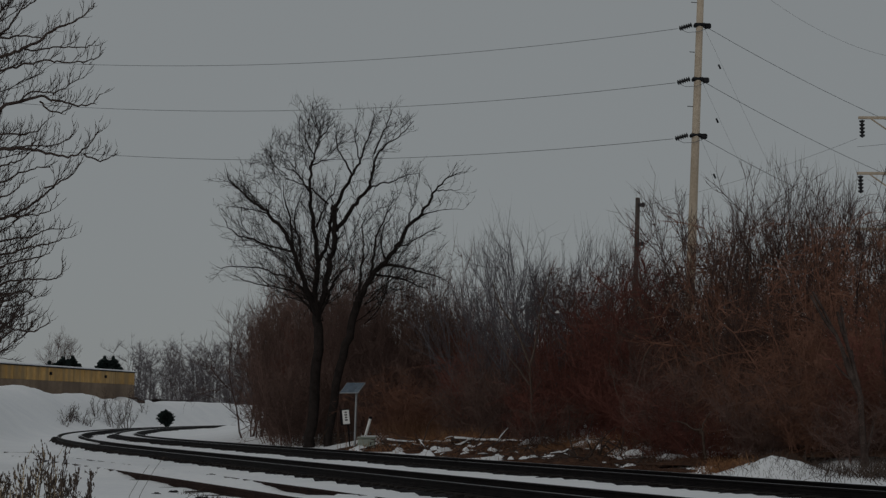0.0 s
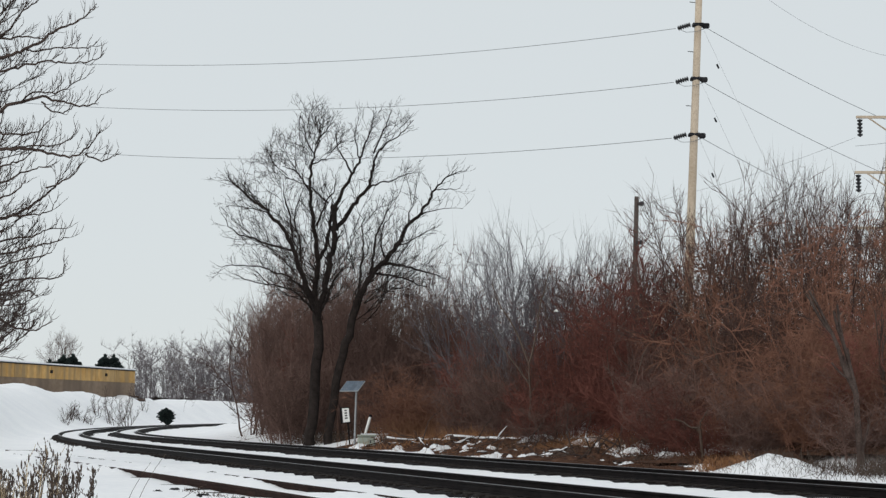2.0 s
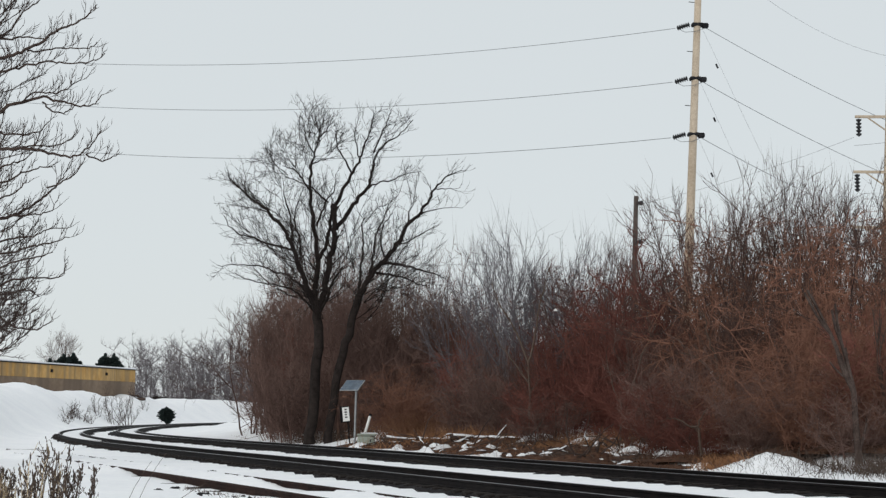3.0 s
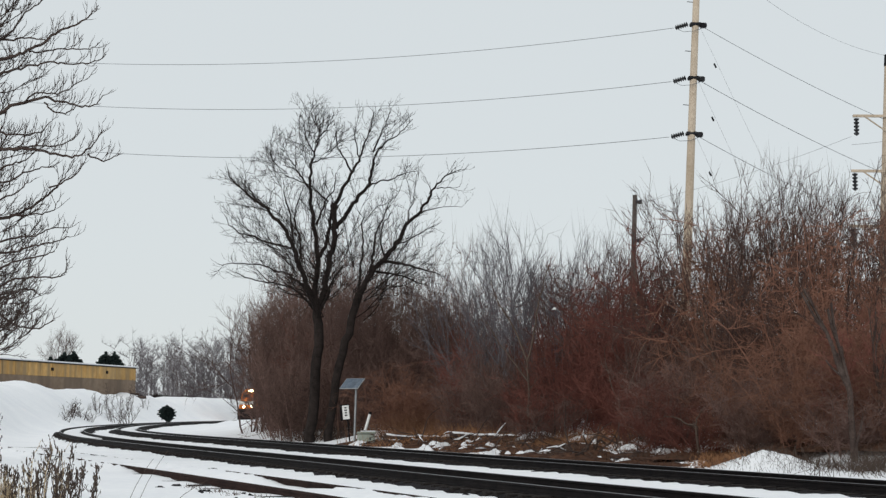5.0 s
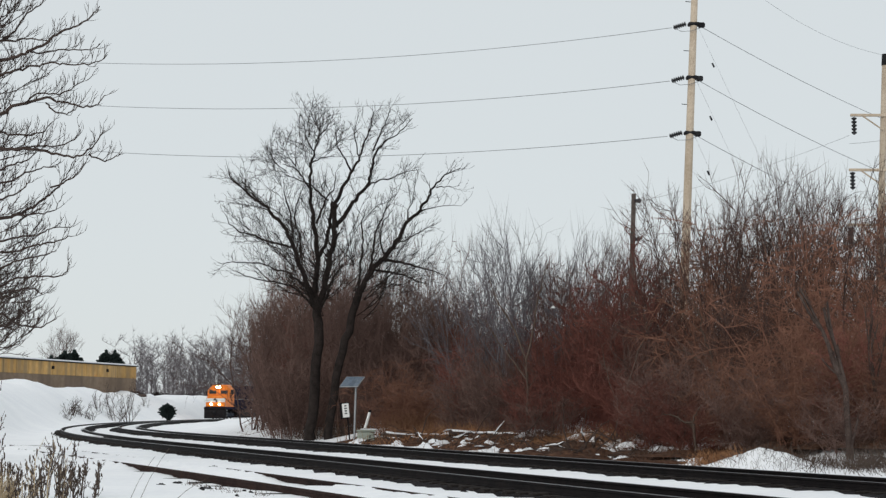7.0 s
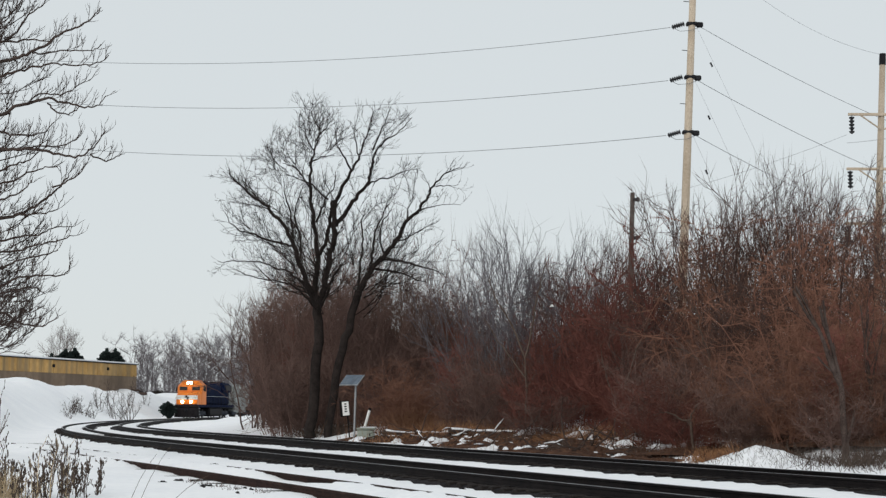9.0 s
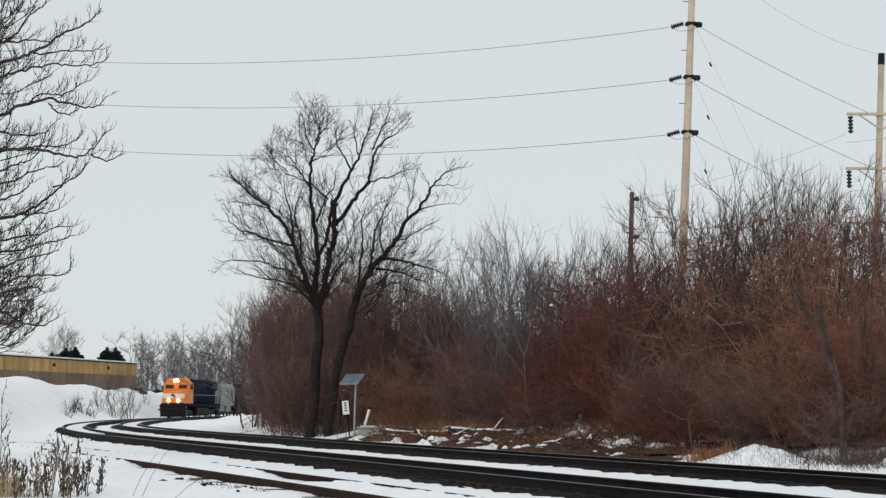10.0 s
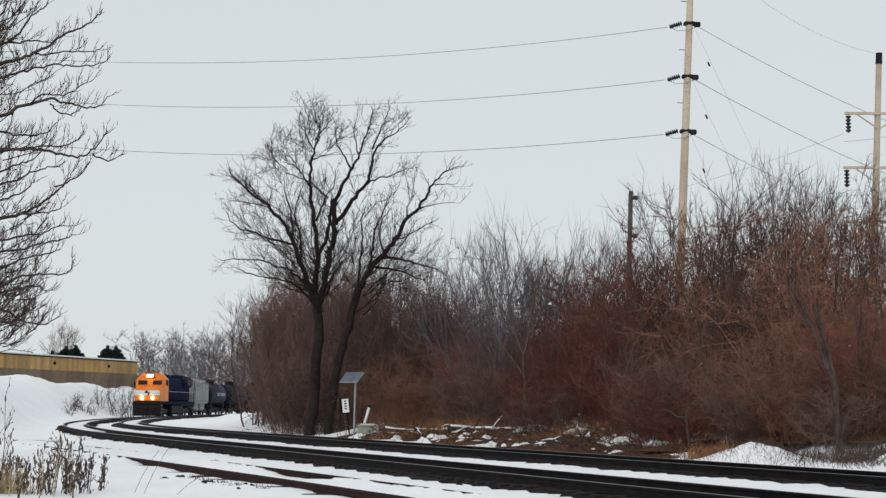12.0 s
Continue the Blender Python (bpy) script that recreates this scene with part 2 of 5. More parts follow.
# ---- the lines of the tracks ----
class Line:
    """A smooth line through a few plan points, by arc length."""

    def __init__(self, pts):
        p = np.array(pts, float)
        t = np.concatenate([[0], np.cumsum(np.linalg.norm(np.diff(p, axis=0), axis=1))])
        n = len(p)
        A, B = np.eye(n), np.zeros((n, 2))
        h = np.diff(t)
        for i in range(1, n - 1):
            A[i, i - 1], A[i, i], A[i, i + 1] = h[i - 1], 2 * (h[i - 1] + h[i]), h[i]
            B[i] = 6 * ((p[i + 1] - p[i]) / h[i] - (p[i] - p[i - 1]) / h[i - 1])
        M = np.linalg.solve(A, B)
        u = np.linspace(0, t[-1], int(t[-1] * 4) + 1)
        k = np.clip(np.searchsorted(t, u) - 1, 0, n - 2)
        a, b, hh = (t[k + 1] - u)[:, None], (u - t[k])[:, None], h[k][:, None]
        self.p = (M[k] * a**3 + M[k + 1] * b**3) / (6 * hh) + (p[k] / hh - M[k] * hh / 6) * a + (p[k + 1] / hh - M[k + 1] * hh / 6) * b
        self.s = np.concatenate([[0], np.cumsum(np.linalg.norm(np.diff(self.p, axis=0), axis=1))])
        self.d = np.gradient(self.p, self.s, axis=0)
        self.d /= np.linalg.norm(self.d, axis=1)[:, None]
        self.nrm = np.stack([-self.d[:, 1], self.d[:, 0]], 1)

    def at(self, s, off=0.0):
        x = np.interp(s, self.s, self.p[:, 0]) + off * np.interp(s, self.s, self.nrm[:, 0])
        y = np.interp(s, self.s, self.p[:, 1]) + off * np.interp(s, self.s, self.nrm[:, 1])
        return x, y

    def of_y(self, y):
        return float(np.interp(y, self.p[:, 1], self.s))

    def offset(self, x, y):
        """Signed distance of plan points from the line, left of it positive."""
        q = np.stack([np.ravel(x), np.ravel(y)], 1)
        out = np.empty(len(q))
        pp, nn = self.p[::6], self.nrm[::6]
        for i in range(0, len(q), 4000):
            d = q[i:i + 4000, None, :] - pp[None]
            k = (d**2).sum(2).argmin(1)
            r = np.arange(len(k))
            out[i:i + 4000] = np.sign((d[r, k] * nn[k]).sum(1)) * np.sqrt((d[r, k]**2).sum(1))
        return out.reshape(np.shape(x))


MAIN = Line([(39.4, -60), (8.6, 15), (-6.6, 53), (-17.1, 80.5), (-25.5, 111), (-30.6, 143), (-32.7, 176), (-32.8, 205), (-31, 236), (-26.5, 265), (-17, 296), (0, 330), (28, 368), (60, 400)])
BRANCH = Line([(47.5, -60), (15.9, 15), (8.1, 33.4), (0.5, 51.9), (-6.9, 70.5), (-14.2, 89.1), (-20.5, 108), (-25.3, 130), (-28.6, 155), (-30.6, 180), (-31.4, 208), (-31, 236)])
SIDING = Line([(35.6, -62), (-1.4, 28.5), (-7.7, 43), (-15.5, 60)])
RAIL_TOP = 0.35


# ---- ground ----
def step(a, b, v):
    t = np.clip((v - a) / (b - a), 0, 1)
    return t * t * (3 - 2 * t)


def wave(x, y, scale, seed=0.0):
    x, y = x / scale + seed, y / scale - seed * 0.7
    return (np.sin(1.7 * x + 1.3 * np.sin(0.9 * y + seed)) + np.sin(2.1 * y + 1.7 * np.sin(1.1 * x)) + 0.6 * np.sin(3.7 * x - 2.9 * y) + 0.5 * np.sin(5.1 * y + 4.3 * x + 2 * np.sin(2.3 * x))) / 3.1


def height(x, y):
    """Height of the snow over the plan."""
    x, y = np.asarray(x, float), np.asarray(y, float)
    oa, ob, oc = MAIN.offset(x, y), BRANCH.offset(x, y), SIDING.offset(x, y)
    z = 0.12 + 0.03 * wave(x, y, 6.0) + 0.025 * wave(x, y, 1.3, 3.0)
    left = step(3.5, 11.5, oa + 0.9 * wave(x, y, 9, 1.0)) * step(85, 125, y)
    z = z + left * (3.55 + 0.85 * np.exp(-((x + 48) / 10)**2 - ((y - 168) / 22)**2) + 0.35 * wave(x, y, 11, 2.0) + 0.30 * wave(x, y, 3.6, 5.0) + 0.22 * np.abs(wave(x, y, 2.2, 8.0)) + 0.13 * wave(x, y, 1.1, 4.0)) 
    right = step(4.0, 9.0, -ob + 0.6 * wave(x, y, 3.0, 4.0)) * step(0, 40, y)
    z = z + right * (0.50 + 0.25 * wave(x, y, 2.3, 6.0)) + 0.5 * step(9, 16, -ob) * step(0, 40, y)
    # the snow lies lower outside the bend, where the bed stands proud
    z = z - 0.34 * step(1.2, 2.2, oa) * (1 - step(4.0, 8.0, oa)) * step(62, 92, y) * (1 - step(128, 150, y))
    # snow lies deep up to the ballast of each line
    for o in (oa, ob):
        z = np.where(np.abs(o) < 1.25 + 0.2 * wave(x, y, 0.7, 1.5), np.minimum(z, -0.05), z)
    # the siding's rails are half buried
    for side, y0, y1 in ((0.72, -70, 43.5), (-0.72, 30.6, 37.0)):
        near = np.exp(-((oc - side) / 0.4)**2)
        bare = step(y0, y0 + 2.5, y) * (1 - step(y1 - 2.5, y1, y))
        z = z + near * 0.16 * (1 - bare) - near * 0.01 * bare
    # a heap pushed up beside the line, and a lower tail to it
    for hx, hy, hh, la, lb in ((8.75, 43.8, 0.60, 1.5, 0.85), (7.3, 47.6, 0.28, 1.8, 0.8), (10.1, 41.2, 0.12, 0.9, 0.5)):
        u, v = (x - hx) * 0.39 - (y - hy) * 0.92, (x - hx) * 0.92 + (y - hy) * 0.39
        z = z + hh * np.exp(-(u / la)**2 - (v / lb)**2) * (1 + 0.28 * wave(x, y, 0.6, 7.0))
    return z


def spread(*runs):
    out = []
    for a, b, n in runs:
        out += list(np.linspace(a, b, n, endpoint=False))
    return np.array(out + [runs[-1][1]])


gx = spread((-3000, -400, 12), (-400, -80, 30), (-80, -22, 70), (-22, 18, 120), (18, 50, 30), (50, 400, 24), (400, 3000, 10))
gy = spread((-3000, -120, 10), (-120, 20, 30), (20, 62, 140), (62, 130, 110), (130, 240, 120), (240, 500, 30), (500, 4500, 14))
GX, GY = np.meshgrid(gx, gy)
GZ = height(GX, GY)
g = Geo()
nx = len(gx)
g.add(np.stack([GX.ravel(), GY.ravel(), GZ.ravel()], 1), [(j * nx + i, j * nx + i + 1, (j + 1) * nx + i + 1, (j + 1) * nx + i) for j in range(len(gy) - 1) for i in range(nx - 1)])
solid("ground", g, SNOW, "snow-covered ground rising to a bank beyond the curve", "ground", kind="structure", smooth=True)


def level(x, y):
    return float(height(np.array([x]), np.array([y]))[0])


# ---- tracks ----
def sweep(line, s, off, section):
    """section: (across, height) points, carried along the line."""
    secs = []
    for si in s:
        row = []
        for a, h in section:
            x, y = line.at(si, off + a)
            row.append((x, y, h))
        secs.append(row)
    return Geo().loft(secs)


RAIL_SECTION = [(-0.07, -0.172), (0.07, -0.172), (0.07, -0.155), (0.012, -0.14), (0.012, -0.05), (0.036, -0.04), (0.036, 0), (-0.036, 0), (-0.036, -0.04), (-0.012, -0.05), (-0.012, -0.14), (-0.07, -0.155)]


def track(name, line, label, y0, y1, left_bed, right_bed, ties, cover):
    top = thing(name, label, "railway track", kind="structure")
    s0, s1 = line.of_y(y0), line.of_y(y1)
    s = np.concatenate([np.arange(s0, line.of_y(100), 1.0), np.arange(line.of_y(100), s1, 2.5)])
    bed = []
    rng = np.random.default_rng(len(name))
    for si in np.arange(s0, s1, 0.6):
        jl, jr = 0.10 * wave(np.array([si]), np.array([len(name)]), 1.7)[0], 0.10 * wave(np.array([si]), np.array([40.0]), 1.9)[0]
        row = []
        proud = float(step(62, 92, line.at(si)[1]))
        for a, h in ((left_bed + 0.45 + 0.1 * proud + jl, -0.12 - 0.28 * proud), (left_bed + jl, 0.12), (0.9, 0.165), (-0.9, 0.165), (-right_bed + jr, 0.12), (-right_bed - 0.45 + jr, -0.12)):
            x, y = line.at(si, a)
            row.append((x, y, h + rng.normal(0, 0.012)))
        bed.append(row)
    part("ballast", Geo().loft(bed), BALLAST, top, "dark crushed-stone ballast with snow at its edges")
    for side in (0.755, -0.755):
        rail = part("rail", sweep(line, s, side, [(a, h + RAIL_TOP) for a, h in RAIL_SECTION]), RAIL, top, "dark steel rail")
        part("running_surface", sweep(line, s, side, [(-0.03, RAIL_TOP), (0.03, RAIL_TOP), (0.027, RAIL_TOP + 0.005), (-0.027, RAIL_TOP + 0.005)]), RAIL_HEAD, rail, "worn shiny rail head")
    if cover:
        part("snow_cover", sweep(line, np.arange(line.of_y(cover), s1, 2.0), 0, [(-0.60, 0.10), (0.60, 0.10), (0.52, 0.255), (0.2, 0.285), (-0.25, 0.275), (-0.52, 0.255)]), SNOW_CRUST, top, "packed snow between the rails")
    me = Geo().box((0, 0, 0), (2.3, 0.23, 0.18), 0.02).mesh("tie", TIE)
    for i in range(ties):
        si = line.of_y(24) + i * 0.56
        x, y = line.at(si)
        x2, y2 = line.at(si + 0.1)
        part("tie", me, TIE, top, at=pose(x + rng.normal(0, 0.02), y, 0.095 + rng.normal(0, 0.006), 0, 0, math.degrees(math.atan2(y2 - y, x2 - x)) - 90 + rng.normal(0, 0.6)))
    return top


track("railway_main_track", MAIN, "curving railway track on dark ballast cleared of snow", -50, 404, 1.16, 1.28, 170, 84)
track("railway_branch_track", BRANCH, "railway track curving off at a turnout along the brush", -50, 234, 1.38, 1.38, 150, 84)

siding = thing("siding_track", "rusty siding track half buried in snow", "railway track", kind="structure")
s = np.arange(SIDING.of_y(-50), SIDING.of_y(58), 1.0)
for side in (0.72, -0.72):
    part("rail", sweep(SIDING, s, side, [(a, h + 0.25) for a, h in RAIL_SECTION]), RAIL_RUST, siding, "rust-brown rail")
rng = np.random.default_rng(4)
tie_mesh = Geo().box((0, 0, 0), (2.5, 0.22, 0.15), 0.02).mesh("tie", TIE)
for i in range(42):
    si = SIDING.of_y(22) + i * 0.6
    x, y = SIDING.at(si)
    x2, y2 = SIDING.at(si + 0.1)
    part("tie", tie_mesh, TIE, siding, at=pose(x, y, 0.0 + rng.normal(0, 0.025), 0, 0, math.degrees(math.atan2(y2 - y, x2 - x)) - 90))


# ---- bare trees and brush ----
def unit(v):
    return v / (np.linalg.norm(v) + 1e-9)


def shoot(rng, p, d, length, segs, wob, up):
    """A crooked line that grows from p along d and bends upward."""
    pts = [np.array(p, float)]
    d = unit(np.array(d, float))
    for _ in range(segs):
        d = unit(d + rng.normal(0, wob, 3) + np.array([0, 0, up]))
        pts.append(pts[-1] + d * length / segs)
    return np.array(pts), d


def sprout(geo, rng, pts, r, reach, depth, every, up=0.10, spread_=0.9, start=0.2, thin=0.006, ratio=0.5, close=0.7):
    """Curved twigs along a branch, with twigs of their own."""
    seg = np.linalg.norm(np.diff(pts, axis=0), axis=1)
    total = seg.sum()
    cum = np.concatenate([[0], np.cumsum(seg)])
    n = max(1, int(total * (1 - start) / every))
    for i in range(n):
        u = total * (start + (1 - start) * (i + rng.random()) / n)
        k = max(min(np.searchsorted(cum, u) - 1, len(seg) - 1), 0)
        base = pts[k] + (pts[k + 1] - pts[k]) * (u - cum[k]) / (seg[k] + 1e-9)
        along = unit(pts[k + 1] - pts[k])
        side = unit(np.cross(along, rng.normal(0, 1, 3)))
        length = reach * (0.35 + 0.85 * rng.random()) * (1.1 - 0.55 * u / total)
        rr = max(thin, r * (0.4 if depth else 0.28))
        d = unit(along * 0.85 + side * spread_ + np.array([0, 0, up]))
        if not depth:
            mid = base + d * length * 0.5
            geo.tube([base, mid], [rr, thin * 0.85], 3)
            geo.spike(mid, mid + unit(d + rng.normal(0, 0.2, 3) + np.array([0, 0, up * 1.5])) * length * 0.5, thin * 0.85)
        else:
            tw, _ = shoot(rng, base, d, length, 4 if depth > 1 else 3, 0.14, up)
            geo.tube(tw[:-1], np.linspace(rr, thin, len(tw) - 1), 3)
            geo.spike(tw[-2], tw[-1], thin)
            sprout(geo, rng, tw, rr, reach * ratio, depth - 1, every * close, up, spread_, 0.15, thin, ratio, close)


def limb(thick, fine, rng, pts, r0, r1, reach=2.0, every=0.21, depth=2, thin=0.0115, up=0.13, start=0.2, slim=0.86, rough=0.02):
    """One main limb through a few points, smoothed and roughened, with its twigs."""
    p = np.array(pts, float)
    t = np.linspace(0, len(p) - 1, (len(p) - 1) * 4 + 1)
    q = np.stack([np.interp(t, range(len(p)), p[:, k]) for k in range(3)], 1)
    for _ in range(2):
        q[1:-1] = (q[:-2] + 2 * q[1:-1] + q[2:]) / 4
    q[1:] += rng.normal(0, min(r0, 0.2) * 0.10 + rough, (len(q) - 1, 3))
    r0, r1 = r0 * slim, r1 * slim
    thick.tube(q, np.linspace(r0, r1, len(q)), 7)
    sprout(fine, rng, q, max(r1 * 1.4, r0 * 0.3), reach, depth, every, up, 0.72, start, thin, 0.52, 0.72)
    return q


def fork(thick, fine, rng, p, d, length, r, depth, up=0.08, wide=0.34, wob=0.13, thin=0.009):
    """A branch that divides again and again into crooked, ever finer ones."""
    pts, d2 = shoot(rng, p, d, length, 4, wob, up)
    (thick if r > 0.022 else fine).tube(pts, np.linspace(r, max(thin, r * 0.7), 5), 5 if r > 0.03 else 3)
    if depth <= 0:
        for _ in range(3):
            k = rng.integers(1, 5)
            fine.spike(pts[k], pts[k] + unit(d2 + rng.normal(0, wide * 1.3, 3) + np.array([0, 0, up])) * length * rng.uniform(0.5, 0.9), thin)
        return
    for _ in range(2 + (rng.random() < 0.35)):
        fork(thick, fine, rng, pts[-1], unit(d2 + rng.normal(0, wide, 3)), length * rng.uniform(0.58, 0.84), max(thin, r * 0.66), depth - 1, up, wide, wob, thin)
    for k in (1, 2, 3):
        if rng.random() < 0.65:
            fork(thick, fine, rng, pts[k], unit(d2 + rng.normal(0, wide * 2.0, 3)), length * rng.uniform(0.35, 0.6), max(thin, r * 0.42), depth - 2, up, wide, wob, thin)


def big_tree():
    """Two leaning stems that share one root, and a wide open crown of winding limbs."""
    rng = np.random.default_rng(11)
    tree = thing("tree", "tall bare twin-trunked tree with a wide open crown", "tree", pose(-6.45, 82, 0.1))
    wood, fine = Geo(), Geo()

    def run(pts, r0, r1, away):
        """A limb in the plane of the crown, drawn nearer or farther from it towards its tip."""
        n = len(pts)
        fine_limb = r0 < 0.3
        limb(wood, fine, rng, [(x, away * i / (n - 1), z) for i, (x, z) in enumerate(pts)], r0, r1, 1.4 if fine_limb else 1.0, 0.27 if fine_limb else 1.0, 2, 0.0072, 0.12, 0.25 if fine_limb else 0.8, 0.80)
    run([(-0.4, -0.4), (-0.3, 0.3), (-0.0, 3.2), (0.1, 5.6), (-0.1, 7.3)], 0.38, .30, 0.0)
    run([(0.5, -0.4), (0.6, 0.3), (1.2, 4.2), (1.7, 6.1), (2.1, 7.6)], 0.30, .25, 0.0)
    run([(-0.1, 6.9), (-0.3, 7.5), (-0.8, 8.7), (-1.2, 9.9), (-1.8, 11.1), (-2.6, 11.9), (-3.4, 12.5), (-4.3, 13.2), (-4.6, 13.8)], 0.21, .03, -1.2)
    run([(-1.2, 9.9), (-1.8, 10.1), (-2.8, 10.3), (-3.5, 10.7), (-4.2, 10.8), (-4.7, 11.2), (-5.0, 11.8)], 0.09, .02, 0.9)
    run([(-2.6, 11.9), (-3.5, 12.1), (-4.5, 12.1)], 0.04, .015, -1.0)
    run([(-1.3, 10.4), (-1.5, 11.8), (-1.8, 12.7), (-2.0, 13.5)], 0.08, .02, 0.8)
    run([(-0.9, 9.4), (-0.9, 10.4), (-1.3, 11.4), (-1.0, 12.4), (-0.8, 13.1)], 0.08, .02, -0.5)
    run([(-0.1, 6.9), (-0.1, 8.1), (-0.0, 9.5), (-0.2, 10.9), (-0.4, 12.4), (-0.5, 13.4), (-0.4, 14.4), (-0.2, 15.3), (-0.0, 16.1), (0.1, 16.9)], 0.20, .02, 0.6)
    run([(-0.4, 12.9), (-0.9, 13.7), (-1.3, 14.2), (-2.0, 14.5)], 0.07, .02, 1.0)
    run([(-0.4, 14.4), (0.3, 14.7), (0.8, 14.8)], 0.05, .015, 0.2)
    run([(-0.3, 15.0), (-0.7, 15.7), (-0.9, 16.4)], 0.05, .015, 1.0)
    run([(-0.2, 15.5), (0.5, 16.3), (0.7, 16.9)], 0.05, .015, -0.4)
    run([(0.5, 12.4), (0.0, 12.8), (-0.4, 13.2), (-1.1, 13.4), (-1.7, 13.6)], 0.07, .02, -1.0)
    run([(0.1, 9.5), (0.5, 10.5), (0.6, 11.7), (0.7, 12.4)], 0.13, .09, 0.4)
    run([(-0.1, 11.2), (0.2, 11.9), (0.4, 12.5), (0.9, 13.0), (0.9, 13.8)], 0.08, .02, -0.6)
    run([(0.0, 6.7), (0.3, 7.5), (0.5, 8.9), (0.8, 10.1), (0.9, 10.9), (0.8, 12.2)], 0.22, .16, -0.3)
    run([(0.8, 12.2), (1.3, 13.1), (1.7, 13.8), (2.1, 14.4), (2.3, 15.3), (2.7, 16.0), (2.8, 16.9)], 0.13, .02, -0.9)
    run([(0.9, 11.0), (1.4, 11.8), (1.9, 12.5), (2.4, 13.1), (2.7, 13.8), (2.8, 14.7), (3.1, 15.4), (4.0, 16.0), (4.8, 16.9)], 0.16, .02, 0.9)
    run([(1.7, 13.9), (1.4, 14.5), (1.0, 15.1), (0.9, 15.8)], 0.07, .025, -1.2)
    run([(2.4, 13.1), (3.1, 13.5), (4.0, 13.7), (4.4, 14.0), (5.1, 14.1)], 0.06, .015, 0.7)
    run([(2.1, 14.5), (1.9, 15.4), (1.8, 16.1), (2.0, 16.9)], 0.05, .015, 0.4)
    run([(2.8, 15.0), (3.3, 16.3), (3.6, 17.2), (3.7, 17.6)], 0.06, .015, 1.4)
    run([(0.0, 6.5), (0.5, 7.4), (0.9, 8.4), (1.3, 9.0)], 0.11, .05, -0.6)
    run([(2.0, 7.1), (2.2, 7.7), (2.7, 8.7), (3.5, 9.4), (4.0, 10.2), (4.6, 11.2), (5.3, 11.8), (5.7, 12.5), (6.1, 13.3), (6.7, 13.7), (7.3, 14.0)], 0.22, .02, -0.8)
    run([(2.7, 8.7), (2.8, 9.8), (3.0, 11.0), (3.4, 11.8), (3.6, 12.5)], 0.10, .02, 0.8)
    run([(2.1, 7.8), (2.2, 9.2), (2.3, 10.4), (2.2, 11.4), (2.4, 12.1)], 0.09, .02, 1.2)
    run([(3.2, 9.3), (4.3, 9.2), (5.3, 8.9), (6.3, 8.6)], 0.12, .03, -0.5)
    run([(4.0, 10.2), (4.9, 10.5), (5.6, 11.0), (6.1, 11.3)], 0.05, .015, 0.3)
    run([(5.3, 11.8), (6.1, 12.1), (7.4, 12.1)], 0.04, .012, -0.6)
    run([(4.6, 11.2), (4.6, 12.0), (4.9, 12.5), (4.9, 13.0)], 0.05, .015, 0.9)
    run([(3.5, 9.4), (3.2, 10.1), (3.3, 11.1), (3.9, 11.8)], 0.07, .02, -0.9)
    run([(6.1, 13.1), (6.6, 13.1), (7.3, 13.2)], 0.04, .012, -0.2)
    run([(-0.2, 7.0), (-0.7, 7.9), (-1.4, 8.6), (-2.1, 8.8), (-3.1, 9.2), (-4.2, 9.2), (-5.3, 9.2)], 0.09, .02, 0.8)
    run([(-0.1, 6.7), (-0.8, 7.6), (-1.9, 8.1), (-3.1, 8.2), (-4.1, 8.6)], 0.08, .02, -0.9)
    run([(2.9, 8.8), (4.0, 8.7), (5.2, 8.3), (5.7, 8.1)], 0.09, .02, 0.9)
    # sprays of fine twigs that fill the upper crown
    for x, z, lean in ((-3.0, 12.2, -0.5), (-2.6, 12.0, -0.2), (-3.8, 12.9, -0.5), (-2.0, 13.2, -0.4), (-1.6, 13.8, -0.3), (-2.0, 14.4, -0.3), (-1.2, 14.2, -0.2), (-0.9, 13.7, -0.2), (-0.5, 14.2, 0.0), (-0.4, 14.9, -0.2), (-0.2, 15.4, 0.2), (-0.6, 15.8, 0.0), (0.4, 15.0, 0.3), (0.0, 16.0, 0.0), (2.2, 15.2, 0.1), (2.8, 15.2, 0.3), (3.3, 15.8, 0.4), (-1.9, 11.6, -0.6), (3.4, 11.8, 0.1), (2.4, 11.4, 0.0), (4.8, 12.2, 0.0), (-3.5, 10.8, -0.4)):
        for _ in range(2 + 2 * (x < 0.5)):
            fork(wood, fine, rng, (x, rng.normal(0, 0.5), z), (lean * 1.6 + rng.normal(0, 0.4), rng.normal(0, 0.4), 0.6), rng.uniform(0.75, 1.1), 0.018, 2, 0.05, 0.42, 0.12, 0.007)
    # fine brush-like shoots low on both stems
    for _ in range(46):
        z = rng.uniform(6.2, 9.2)
        x = rng.choice([-0.1, 0.3, 1.9, 2.4])
        fork(wood, fine, rng, (x, rng.normal(0, 0.2), z), (rng.normal(-0.35 if x < 1 else 0.35, 0.9), rng.normal(0, 0.9), 0.55), rng.uniform(1.2, 2.2), 0.028, 3, 0.06, 0.34, 0.12, 0.0072)
    part("trunk", wood, BARK_DARK, tree, "dark furrowed trunk and limbs", smooth=True)
    part("crown", fine, BARK_DARK, tree, "fine dark twigs", kind="stuff")


